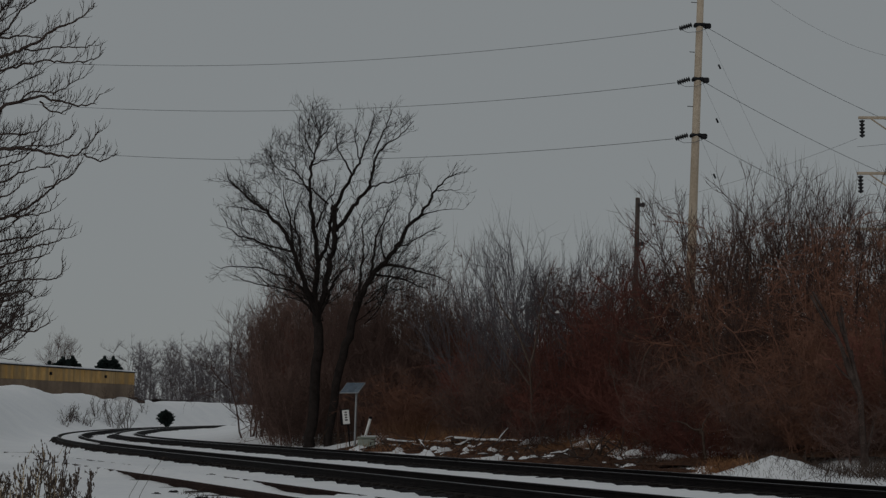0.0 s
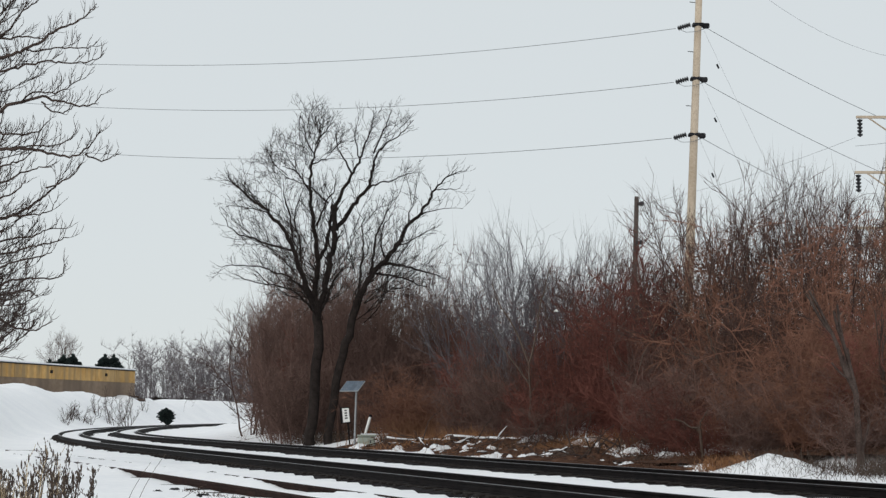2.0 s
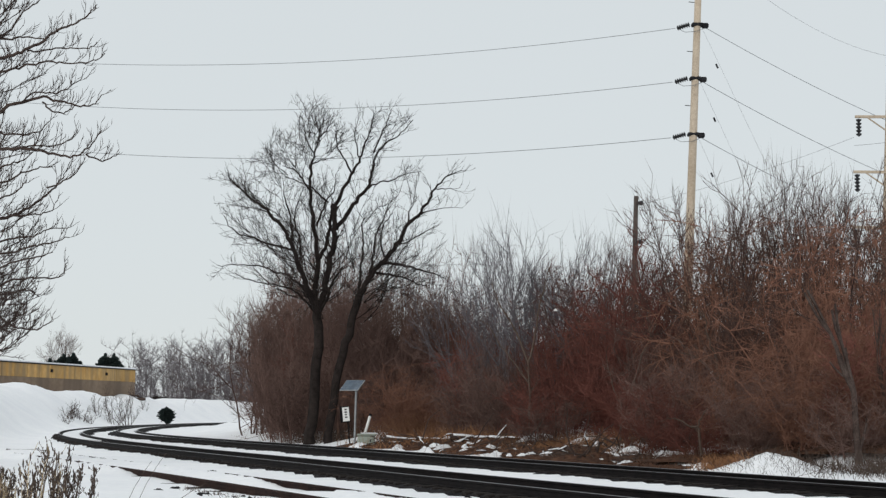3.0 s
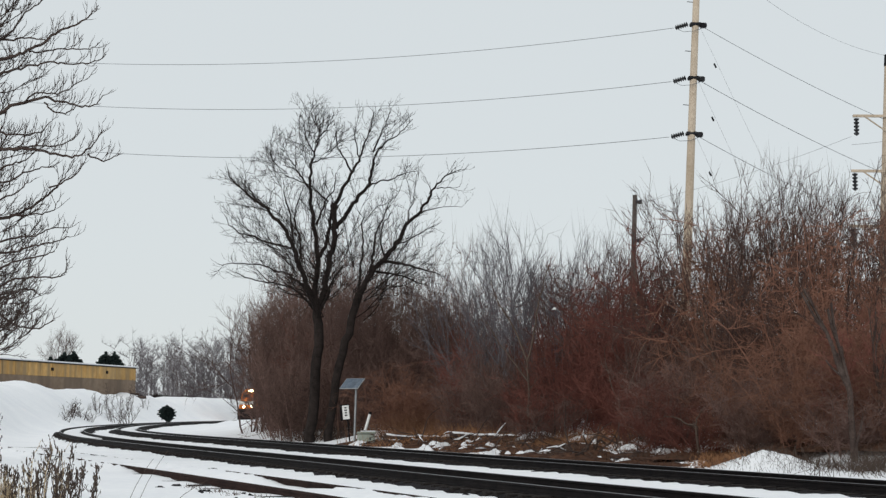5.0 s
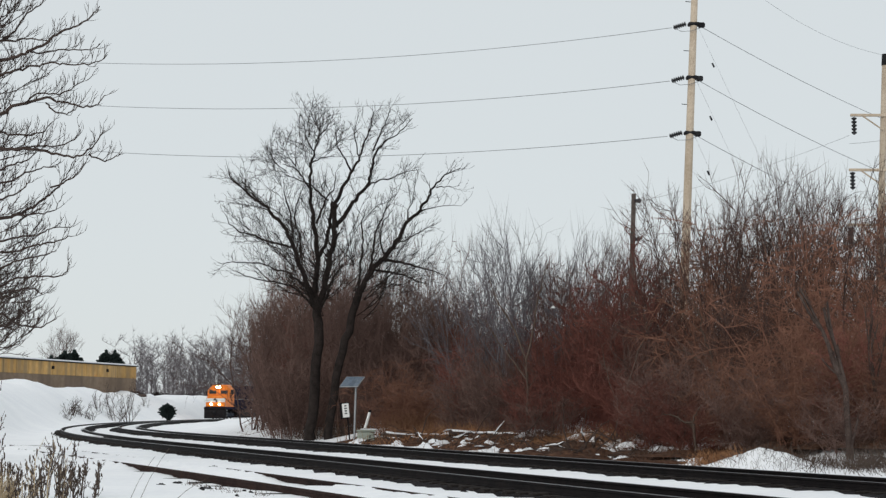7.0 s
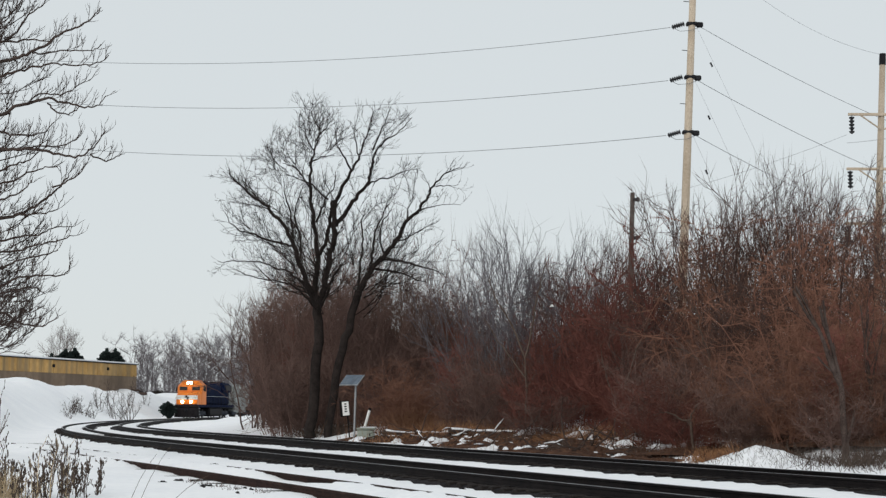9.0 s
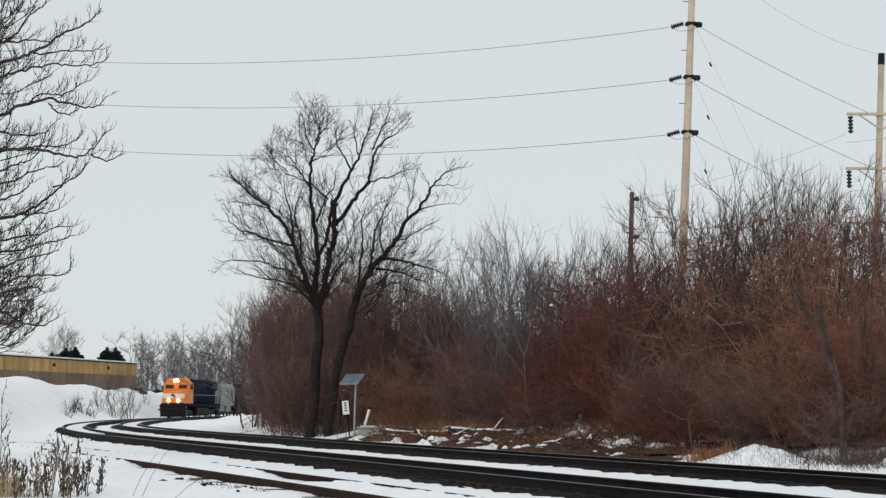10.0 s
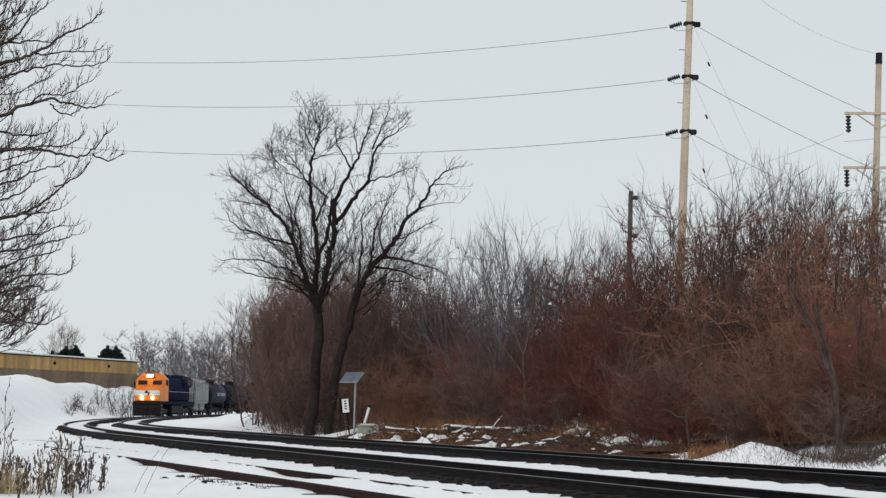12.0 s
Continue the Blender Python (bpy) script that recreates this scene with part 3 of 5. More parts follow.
def side_tree():
    """The tree at the edge of the clearing, its limbs reaching over it and their tips curling up."""
    rng = np.random.default_rng(23)
    tree = thing("tree", "bare tree with long limbs and upswept twig tips", "tree", pose(-16.35, 46, 0.0))
    wood, fine = Geo(), Geo()
    limb(wood, fine, rng, [(0, 0, -0.3), (0.1, 0, 4), (0.3, 0.1, 9), (0.2, 0, 14), (0.6, 0.2, 19)], 0.42, 0.10, every=1.0, start=0.5)

    def run(pts, r0, away):
        n = len(pts)
        limb(wood, fine, rng, [(x, away * i / (n - 1), z) for i, (x, z) in enumerate(pts)], r0, 0.014, 0.85, 0.17, 1, 0.0085, 0.34, 0.3 if r0 > 0.03 else 0.1, 0.9, 0.012)
    run([(0.2, 10.5), (1.8, 11.3), (3.3, 11.8), (3.7, 11.9), (4.2, 12.1), (4.7, 12.3), (5.1, 12.7), (5.5, 12.8), (5.9, 13.0), (6.2, 13.3), (6.3, 13.4)], 0.075, -0.4)
    run([(4.2, 12.1), (4.6, 12.1), (5.0, 12.2), (5.6, 12.2), (6.0, 12.2), (6.2, 12.4)], 0.03, 0.1)
    run([(0.2, 10.1), (1.8, 10.9), (3.3, 11.4), (3.7, 11.5), (4.1, 11.6), (4.5, 11.7), (4.9, 11.8), (5.3, 11.7), (5.8, 11.7), (6.3, 11.8), (6.5, 12.0)], 0.05, -0.2)
    run([(0.2, 8.9), (1.8, 9.7), (3.3, 10.2), (3.7, 10.5), (4.1, 10.6), (4.6, 10.8), (5.0, 10.7), (5.4, 10.6), (5.9, 10.5), (6.2, 10.6), (6.4, 10.9)], 0.075, 0.2)
    run([(4.1, 10.6), (4.4, 10.9), (4.9, 10.9), (5.2, 10.9), (5.6, 11.2), (5.8, 11.4)], 0.03, 0.2)
    run([(4.7, 10.6), (5.0, 10.3), (5.4, 10.2), (5.7, 10.3), (5.8, 10.4)], 0.03, -0.7)
    run([(0.2, 7.9), (1.8, 8.7), (3.3, 9.2), (3.8, 9.2), (4.3, 9.2), (4.8, 9.1), (5.3, 9.0), (5.8, 8.9), (6.1, 9.1), (6.4, 9.3), (6.6, 9.7)], 0.075, -0.8)
    run([(6.0, 9.1), (6.4, 8.9), (6.6, 9.0), (6.8, 9.2)], 0.03, 0.5)
    run([(3.8, 9.2), (4.3, 9.3), (4.8, 9.3), (5.3, 9.3), (5.7, 9.5), (5.8, 9.7)], 0.03, -0.4)
    run([(0.2, 8.5), (1.8, 9.3), (3.3, 9.8), (3.8, 9.6), (4.4, 9.6), (4.8, 9.7), (5.0, 10.0)], 0.05, -0.4)
    run([(0.2, 5.9), (1.9, 6.7), (3.4, 7.2), (3.8, 7.3), (4.2, 7.5), (4.6, 7.8), (4.9, 8.1), (5.2, 8.5), (5.3, 8.9)], 0.075, 0.8)
    run([(4.9, 8.1), (5.4, 8.3), (5.7, 8.5), (5.9, 8.8)], 0.03, -0.0)
    run([(3.8, 7.3), (4.3, 7.3), (4.8, 7.4), (5.0, 7.5), (5.1, 7.8)], 0.03, 0.5)
    run([(0.2, 6.9), (1.9, 7.7), (3.4, 8.2), (3.8, 8.3), (4.3, 8.6), (4.7, 8.7), (5.1, 8.7)], 0.05, -0.0)
    run([(0.2, 4.9), (1.9, 5.7), (3.4, 6.2), (3.9, 6.2), (4.4, 6.4), (4.9, 6.5), (5.3, 6.6), (5.5, 6.7)], 0.05, 0.2)
    run([(0.2, 4.4), (1.9, 5.2), (3.5, 5.7), (4.0, 5.9), (4.6, 6.0), (5.0, 6.1), (5.3, 6.2)], 0.05, -0.6)
    run([(0.2, 3.9), (1.9, 4.7), (3.5, 5.2), (3.7, 5.3), (4.1, 5.5), (4.6, 5.5), (5.2, 5.5), (5.4, 5.6), (5.5, 5.9)], 0.05, 0.2)
    run([(0.2, 5.2), (1.9, 6.0), (3.4, 6.5), (3.9, 6.7), (4.5, 6.7), (4.8, 7.0), (5.3, 7.0)], 0.05, 0.6)
    run([(0.2, 3.2), (1.9, 4.0), (3.5, 4.5), (3.8, 4.3), (4.1, 4.1), (4.6, 4.0), (4.9, 4.1), (5.2, 4.3)], 0.05, 0.0)
    run([(0.2, 3.7), (1.9, 4.5), (3.5, 5.0), (3.9, 5.1), (4.4, 5.2), (4.7, 5.0)], 0.05, 0.4)
    run([(0.2, 11.1), (1.8, 11.9), (3.2, 12.4), (3.7, 12.8), (3.9, 13.2), (4.4, 13.6), (4.5, 13.9)], 0.05, 0.3)
    run([(0.2, 11.8), (1.8, 12.6), (3.2, 13.1), (3.5, 13.5), (3.6, 13.9)], 0.05, -0.7)
    run([(0.2, 11.2), (1.8, 12.0), (3.2, 12.5), (3.7, 12.5), (4.1, 12.6), (4.6, 12.5), (5.0, 12.8)], 0.05, 0.4)
    run([(0.2, 7.3), (1.8, 8.1), (3.4, 8.6), (3.8, 8.8), (4.2, 8.9), (4.5, 9.2)], 0.05, 0.1)
    run([(0.2, 6.4), (1.9, 7.2), (3.4, 7.7), (3.8, 7.8), (4.2, 8.0), (4.4, 8.3)], 0.05, -0.3)
    run([(0.2, 2.8), (1.9, 3.6), (3.5, 4.1), (3.9, 4.0), (4.1, 3.9), (4.4, 4.0)], 0.05, -0.8)
    for _ in range(44):
        z = rng.uniform(7.5, 13.8)
        fork(wood, fine, rng, (rng.uniform(1.8, 3.2), rng.uniform(-1.0, 1.5), z), (1, rng.normal(0, 0.5), rng.normal(0.35, 0.3)), rng.uniform(0.6, 0.9), 0.022, 2, 0.16, 0.36, 0.14, 0.008)
    # the dense lower crown behind
    for _ in range(60):
        z = rng.uniform(3.0, 7.2)
        fork(wood, fine, rng, (rng.uniform(2.2, 3.6), rng.uniform(-1.5, 2.0), z), (1, rng.normal(0, 0.5), rng.normal(0.05, 0.25)), rng.uniform(0.5, 0.8), 0.02, 2, 0.14, 0.36, 0.14, 0.008)
    part("trunk", wood, BARK, tree, "grey-brown trunk and limbs", smooth=True)
    part("crown", fine, BARK, tree, "upswept twigs", kind="stuff")


def brush(name, label, category, seed, tall, stems, spread_, lean, reach, every, depth, mat, at, thin=0.008, r=0.03, start=0.25, group="thicket beside the track"):
    """Many stems from one root."""
    rng = np.random.default_rng(seed)
    ob = thing(name, label, category, at, group)
    wood, fine = Geo(), Geo()
    for i in range(stems):
        a, q = rng.random() * 6.28, math.sqrt(rng.random())
        p = np.array([math.cos(a) * spread_ * q, math.sin(a) * spread_ * q, -0.3])
        d = (math.cos(a) * lean * q + rng.normal(0, 0.08), math.sin(a) * lean * q + rng.normal(0, 0.08), 1)
        pts, _ = shoot(rng, p, d, tall * (0.6 + 0.42 * rng.random()), 6, 0.16, 0.07)
        wood.tube(pts, np.linspace(r * (0.7 + 0.6 * rng.random()), thin, len(pts)), 4)
        sprout(fine, rng, pts, r * 0.7, reach, depth, every, 0.10, 0.8, start, thin)
    part("woody_base", wood, mat, ob, kind="stuff")
    part("crown", fine, mat, ob, "tangled fine twigs", kind="stuff")
    return ob


def haze(label, seed, mat, stems=16, branches=12, twigs=12, tall=6.0, wide=1.5, droop=0.0):
    """A dense rounded shrub of very fine twigs."""
    rng = np.random.default_rng(seed)
    ob = thing("shrub", label, "shrub", pose(0, 0, 0), "thicket beside the track")
    wood, fine = Geo(), Geo()
    for i in range(stems):
        a, q = 6.283 * (i + rng.random()) / stems, math.sqrt(rng.random())
        top = tall * (1.0 - 0.45 * q * q) * rng.uniform(0.7, 1.0)
        pts, _ = shoot(rng, (math.cos(a) * wide * q * 0.5, math.sin(a) * wide * q * 0.5, -0.3), (math.cos(a) * q * 0.42, math.sin(a) * q * 0.42, 1), top * 0.86, 6, 0.15, 0.02)
        wood.tube(pts, np.linspace(rng.uniform(0.016, 0.034), 0.008, 7), 4)
        for b in range(branches):
            k = 0.9 + 5.1 * (b + rng.random()) / branches
            j = min(int(k), 5)
            base = pts[j] + (pts[j + 1] - pts[j]) * (k - j)
            br, d = shoot(rng, base, (rng.normal(0, 1), rng.normal(0, 1), rng.uniform(-0.2, 0.9)), rng.uniform(0.6, 1.5), 2, 0.28, 0.12 - droop)
            fine.tube(br, [0.009, 0.008, 0.006], 3)
            e = rng.random((twigs, 1)) * 2
            root = np.where(e < 1, br[0] + (br[1] - br[0]) * e, br[1] + (br[2] - br[1]) * (e - 1))
            way = d + rng.normal(0, 0.75, (twigs, 3)) + np.array([0, 0, 0.25 - droop])
            tip = root + way / np.linalg.norm(way, axis=1)[:, None] * rng.uniform(0.3, 0.95, (twigs, 1))
            for a_, b_ in zip(root, tip):
                fine.spike(a_, b_, 0.0075)
    part("woody_base", wood, mat, ob, kind="stuff")
    part("crown", fine, mat, ob, "dense haze of fine twigs", kind="stuff")
    return ob


def scrub(label, seed, mat, tall, stems, lean, wide, depth, thin=0.009, r=0.06, wob=0.13, spread_=0.6, up=0.08, name="scrub_tree", category="tree"):
    """A small tree of several stems that fork into crooked branches."""
    rng = np.random.default_rng(seed)
    ob = thing(name, label, category, pose(0, 0, 0), "thicket beside the track")
    wood, fine = Geo(), Geo()
    for i in range(stems):
        a = 6.283 * (i + rng.random()) / stems
        q = rng.uniform(0.3, 1.0)
        fork(wood, fine, rng, (math.cos(a) * spread_ * q, math.sin(a) * spread_ * q, -0.3), (math.cos(a) * lean * q, math.sin(a) * lean * q, 1), tall * rng.uniform(0.34, 0.42), r * rng.uniform(0.8, 1.2), depth, up, wide, wob, thin)
    part("trunk", wood, mat, ob, kind="stuff")
    part("crown", fine, mat, ob, "forking bare twigs", kind="stuff")
    return ob


big_tree()
side_tree()

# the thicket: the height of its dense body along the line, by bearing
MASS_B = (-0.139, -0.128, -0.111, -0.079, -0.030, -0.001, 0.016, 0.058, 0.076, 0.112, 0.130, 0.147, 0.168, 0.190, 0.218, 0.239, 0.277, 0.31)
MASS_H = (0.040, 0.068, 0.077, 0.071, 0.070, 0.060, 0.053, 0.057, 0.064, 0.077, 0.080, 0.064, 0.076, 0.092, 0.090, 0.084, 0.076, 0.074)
kinds = {
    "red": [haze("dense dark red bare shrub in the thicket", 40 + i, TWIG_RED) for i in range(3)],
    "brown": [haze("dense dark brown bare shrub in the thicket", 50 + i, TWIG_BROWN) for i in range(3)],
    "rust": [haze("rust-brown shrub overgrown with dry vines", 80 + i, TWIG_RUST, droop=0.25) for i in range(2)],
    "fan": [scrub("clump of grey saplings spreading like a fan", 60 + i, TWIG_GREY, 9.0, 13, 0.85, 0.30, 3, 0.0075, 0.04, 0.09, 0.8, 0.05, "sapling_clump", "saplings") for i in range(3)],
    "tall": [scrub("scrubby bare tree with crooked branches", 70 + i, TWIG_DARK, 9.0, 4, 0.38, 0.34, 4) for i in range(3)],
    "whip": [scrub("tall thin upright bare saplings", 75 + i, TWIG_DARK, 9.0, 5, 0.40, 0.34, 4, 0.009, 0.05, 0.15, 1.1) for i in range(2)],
}
SIZE = {"red": 4.1, "brown": 4.1, "rust": 3.9, "fan": 10.4, "tall": 11.0, "whip": 12.4}
used = set()


def plant(kind, x, y, tall, turn, pick, w=None):
    src = kinds[kind][pick % len(kinds[kind])]
    k = tall / SIZE[kind]
    w = w or min(max(k * 0.8, 0.85), 1.3)
    m = pose(x, y, level(x, y) - 0.05, 0, 0, turn) @ Matrix.Diagonal((w, w, k, 1))
    if src.name in used:
        copy_thing(src, m)
    else:
        used.add(src.name)
        src.matrix_basis = m


rng = np.random.default_rng(5)
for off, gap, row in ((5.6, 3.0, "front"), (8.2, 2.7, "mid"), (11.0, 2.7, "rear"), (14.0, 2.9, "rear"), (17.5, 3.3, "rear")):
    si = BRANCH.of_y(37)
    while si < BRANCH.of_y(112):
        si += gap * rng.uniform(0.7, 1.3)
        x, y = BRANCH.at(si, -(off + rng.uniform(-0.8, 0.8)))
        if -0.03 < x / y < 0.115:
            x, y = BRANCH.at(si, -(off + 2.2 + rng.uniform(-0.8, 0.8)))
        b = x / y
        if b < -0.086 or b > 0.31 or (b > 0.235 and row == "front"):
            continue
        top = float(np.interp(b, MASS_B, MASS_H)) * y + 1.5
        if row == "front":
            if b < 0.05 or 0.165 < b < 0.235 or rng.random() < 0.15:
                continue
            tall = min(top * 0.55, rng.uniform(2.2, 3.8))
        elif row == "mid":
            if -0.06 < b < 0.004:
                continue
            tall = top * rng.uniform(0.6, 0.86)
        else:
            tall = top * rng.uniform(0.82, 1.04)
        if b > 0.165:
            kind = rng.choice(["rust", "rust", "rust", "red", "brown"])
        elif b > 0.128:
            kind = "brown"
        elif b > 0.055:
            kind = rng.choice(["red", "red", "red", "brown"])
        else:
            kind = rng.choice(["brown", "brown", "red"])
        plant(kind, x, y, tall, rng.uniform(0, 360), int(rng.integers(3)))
# brush round the foot of the big tree
for x, y, tall in ((-9.7, 98, 9.6), (-9.2, 92, 7.7), (-9.4, 100, 11.8), (-8.6, 94, 11.3), (-8.5, 87.5, 7.2), (-7.6, 86, 5.4), (-7.9, 98, 13.4), (-6.6, 93, 12.7), (-5.0, 87.5, 10.6), (-5.2, 96, 13.4), (-3.4, 86, 9.8), (-3.6, 92, 13.0), (-2.2, 85, 10.1), (-2.0, 90, 12.2), (-0.6, 84.5, 8.9), (-0.4, 89, 10.8), (1.2, 83.5, 6.2), (1.0, 88, 6.8), (-10.3, 105, 12.7), (-9.6, 105, 13.9), (-10.9, 107, 11.3), (-6.2, 101, 13.7), (-10.1, 101, 9.6)):
    plant("brown", x, y, tall, rng.uniform(0, 360), int(rng.integers(3)))
for x, y, tall in ((-1.5, 79.6, 3.4), (-0.4, 79.2, 3.2), (0.7, 79.8, 2.8), (-2.4, 80.4, 2.7)):
    plant("rust", x, y, tall, 47 * x, int(y), 0.9)
# low brown brush before the grey saplings
for x, y, tall in ((1.0, 75.6, 3.8), (2.2, 73.6, 4.2), (3.2, 72.0, 4.4), (4.2, 70.6, 4.4), (2.6, 76.4, 5.0), (4.6, 73.6, 5.0)):
    plant("brown", x, y, tall, 61 * x, int(3 * y), 0.9)
for kind, x, y, tall in (("brown", 11.3, 45.0, 2.6), ("rust", 12.6, 45.4, 3.0), ("brown", 13.2, 45.6, 3.4), ("rust", 10.4, 47.2, 3.0), ("red", 12.2, 46.6, 3.6), ("brown", 9.2, 48.6, 2.8), ("red", 8.2, 50.2, 2.6), ("brown", 10.0, 49.6, 3.6), ("red", 7.2, 52.6, 2.4)):
    plant(kind, x, y, tall, 53 * x, int(7 * y), 0.75)
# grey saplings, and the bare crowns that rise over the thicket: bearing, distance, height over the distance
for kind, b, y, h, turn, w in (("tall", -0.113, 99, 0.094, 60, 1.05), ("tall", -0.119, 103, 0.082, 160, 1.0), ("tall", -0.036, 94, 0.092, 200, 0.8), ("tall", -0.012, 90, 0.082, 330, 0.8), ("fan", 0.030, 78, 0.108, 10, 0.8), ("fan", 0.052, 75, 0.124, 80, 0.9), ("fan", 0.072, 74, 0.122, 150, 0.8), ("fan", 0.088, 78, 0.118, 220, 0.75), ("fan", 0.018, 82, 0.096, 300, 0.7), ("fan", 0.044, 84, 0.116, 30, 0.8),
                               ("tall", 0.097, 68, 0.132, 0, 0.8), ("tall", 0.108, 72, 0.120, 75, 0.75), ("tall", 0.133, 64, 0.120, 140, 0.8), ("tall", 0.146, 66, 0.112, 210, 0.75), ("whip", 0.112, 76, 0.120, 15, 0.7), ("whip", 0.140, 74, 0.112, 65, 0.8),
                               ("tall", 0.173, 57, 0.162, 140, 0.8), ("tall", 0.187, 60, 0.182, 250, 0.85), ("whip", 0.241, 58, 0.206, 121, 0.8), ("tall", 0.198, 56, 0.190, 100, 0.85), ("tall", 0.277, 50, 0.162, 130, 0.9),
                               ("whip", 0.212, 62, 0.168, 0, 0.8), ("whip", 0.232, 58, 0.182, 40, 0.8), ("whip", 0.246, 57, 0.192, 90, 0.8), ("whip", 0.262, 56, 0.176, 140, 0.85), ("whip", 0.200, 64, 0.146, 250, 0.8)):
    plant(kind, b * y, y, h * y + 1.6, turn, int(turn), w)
# bare trunks at the thinned edge of the thicket
for x, y, tall, r in ((11.2, 43.9, 4.4, 0.11), (12.3, 45.2, 3.6, 0.06)):
    rng_ = np.random.default_rng(int(x * 10))
    t_ = thing("tree", "grey-brown upright trunk at the edge of the thicket", "tree", pose(x, y, level(x, y)), "trunks at the thicket edge")
    wood, fine = Geo(), Geo()
    fork(wood, fine, rng_, (0, 0, -0.3), (rng_.normal(0, 0.05), 0, 1), tall * 0.5, r, 2, 0.1, 0.26, 0.06)
    part("trunk", wood, BARK, t_, smooth=True)
    part("crown", fine, BARK, t_, kind="stuff")


def pale_sapling(x, y, lines):
    """A thin light-barked sapling that stands out against the dark brush."""
    rng_ = np.random.default_rng(int(x * 10 + y))
    t_ = thing("sapling", "pale-barked forked sapling in front of the thicket", "tree", pose(x, y, level(x, y) - 0.1), "pale saplings")
    wood, fine = Geo(), Geo()
    for pts_, r0, r1 in lines:
        limb(wood, fine, rng_, pts_, r0, r1, reach=0.9, every=0.34, depth=1, thin=0.009, start=0.45, slim=1.0)
    part("trunk", wood, PALE_BARK, t_, smooth=True)
    part("crown", fine, PALE_BARK, t_, kind="stuff")


pale_sapling(7.75, 49.5, [([(0, 0, 0), (0.12, 0, 0.6), (0.0, 0, 1.2)], 0.05, 0.04), ([(0.0, 0, 1.2), (-0.35, 0, 1.35), (-0.75, 0, 1.55), (-1.0, 0, 1.5)], 0.035, 0.012), ([(0.0, 0, 1.2), (0.1, 0, 1.5), (0.35, 0, 1.9)], 0.03, 0.012)])
pale_sapling(3.4, 64.6, [([(0, 0, 0), (0.05, 0, 1.5), (0.0, 0, 3.2)], 0.05, 0.04), ([(0.0, 0, 3.2), (-0.5, 0, 4.4), (-1.1, 0, 5.4), (-1.5, 0.2, 6.4)], 0.045, 0.015), ([(0.0, 0, 3.2), (0.3, 0, 4.4), (0.5, 0, 5.8), (0.9, 0, 7.0)], 0.045, 0.015), ([(0, 0, 2.4), (-0.9, 0, 3.6), (-1.7, 0, 4.8)], 0.04, 0.012)])
pale_sapling(9.5, 54.0, [([(0, 0, 0), (-0.1, 0, 1.6), (-0.4, 0, 3.0)], 0.05, 0.035), ([(-0.4, 0, 3.0), (-0.7, 0, 3.8), (-0.8, 0, 4.6)], 0.03, 0.012), ([(-0.2, 0, 2.2), (-1.0, 0, 3.0), (-1.6, 0, 3.2)], 0.03, 0.012)])
pale_sapling(6.3, 57.8, [([(0, 0, 0), (0.1, 0, 1.2), (0.5, 0, 2.4)], 0.045, 0.03), ([(0.5, 0, 2.4), (0.8, 0, 3.4), (1.3, 0, 4.4)], 0.028, 0.01), ([(0.1, 0, 1.2), (-0.3, 0, 2.4), (-0.5, 0, 3.4)], 0.028, 0.01)])


# ---- poles and wires ----
def strand(name, label, a, b, sag, r=0.014, parent=None):
    a, b = np.array(a, float), np.array(b, float)
    t = np.linspace(0, 1, 33)[:, None]
    pts = a + (b - a) * t
    pts[:, 2] -= (4 * sag * t * (1 - t))[:, 0]
    geo = Geo().tube(pts, r, 4)
    if parent:
        return part(name, geo, WIRE, parent, label)
    return solid(name, geo, WIRE, label, "wire")


def bells(a, b, n, r):
    """A string of insulator discs from a to b."""
    a, b = Vector(a), Vector(b)
    m = (b - a).to_track_quat("Z", "Y").to_matrix()
    length = (b - a).length
    prof = [(0.03, 0.0)]
    for i in range(n):
        h = length * (i + 0.15) / n
        prof += [(0.065, h), (r, h + 0.012), (r * 0.85, h + length / n * 0.5), (0.065, h + length / n * 0.65)]
    prof.append((0.03, length))
    geo = Geo().lathe((0, 0, 0), prof, 2, 10)
    geo.v = [v @ np.array(m).T + np.array(a) for v in geo.v]
    return geo


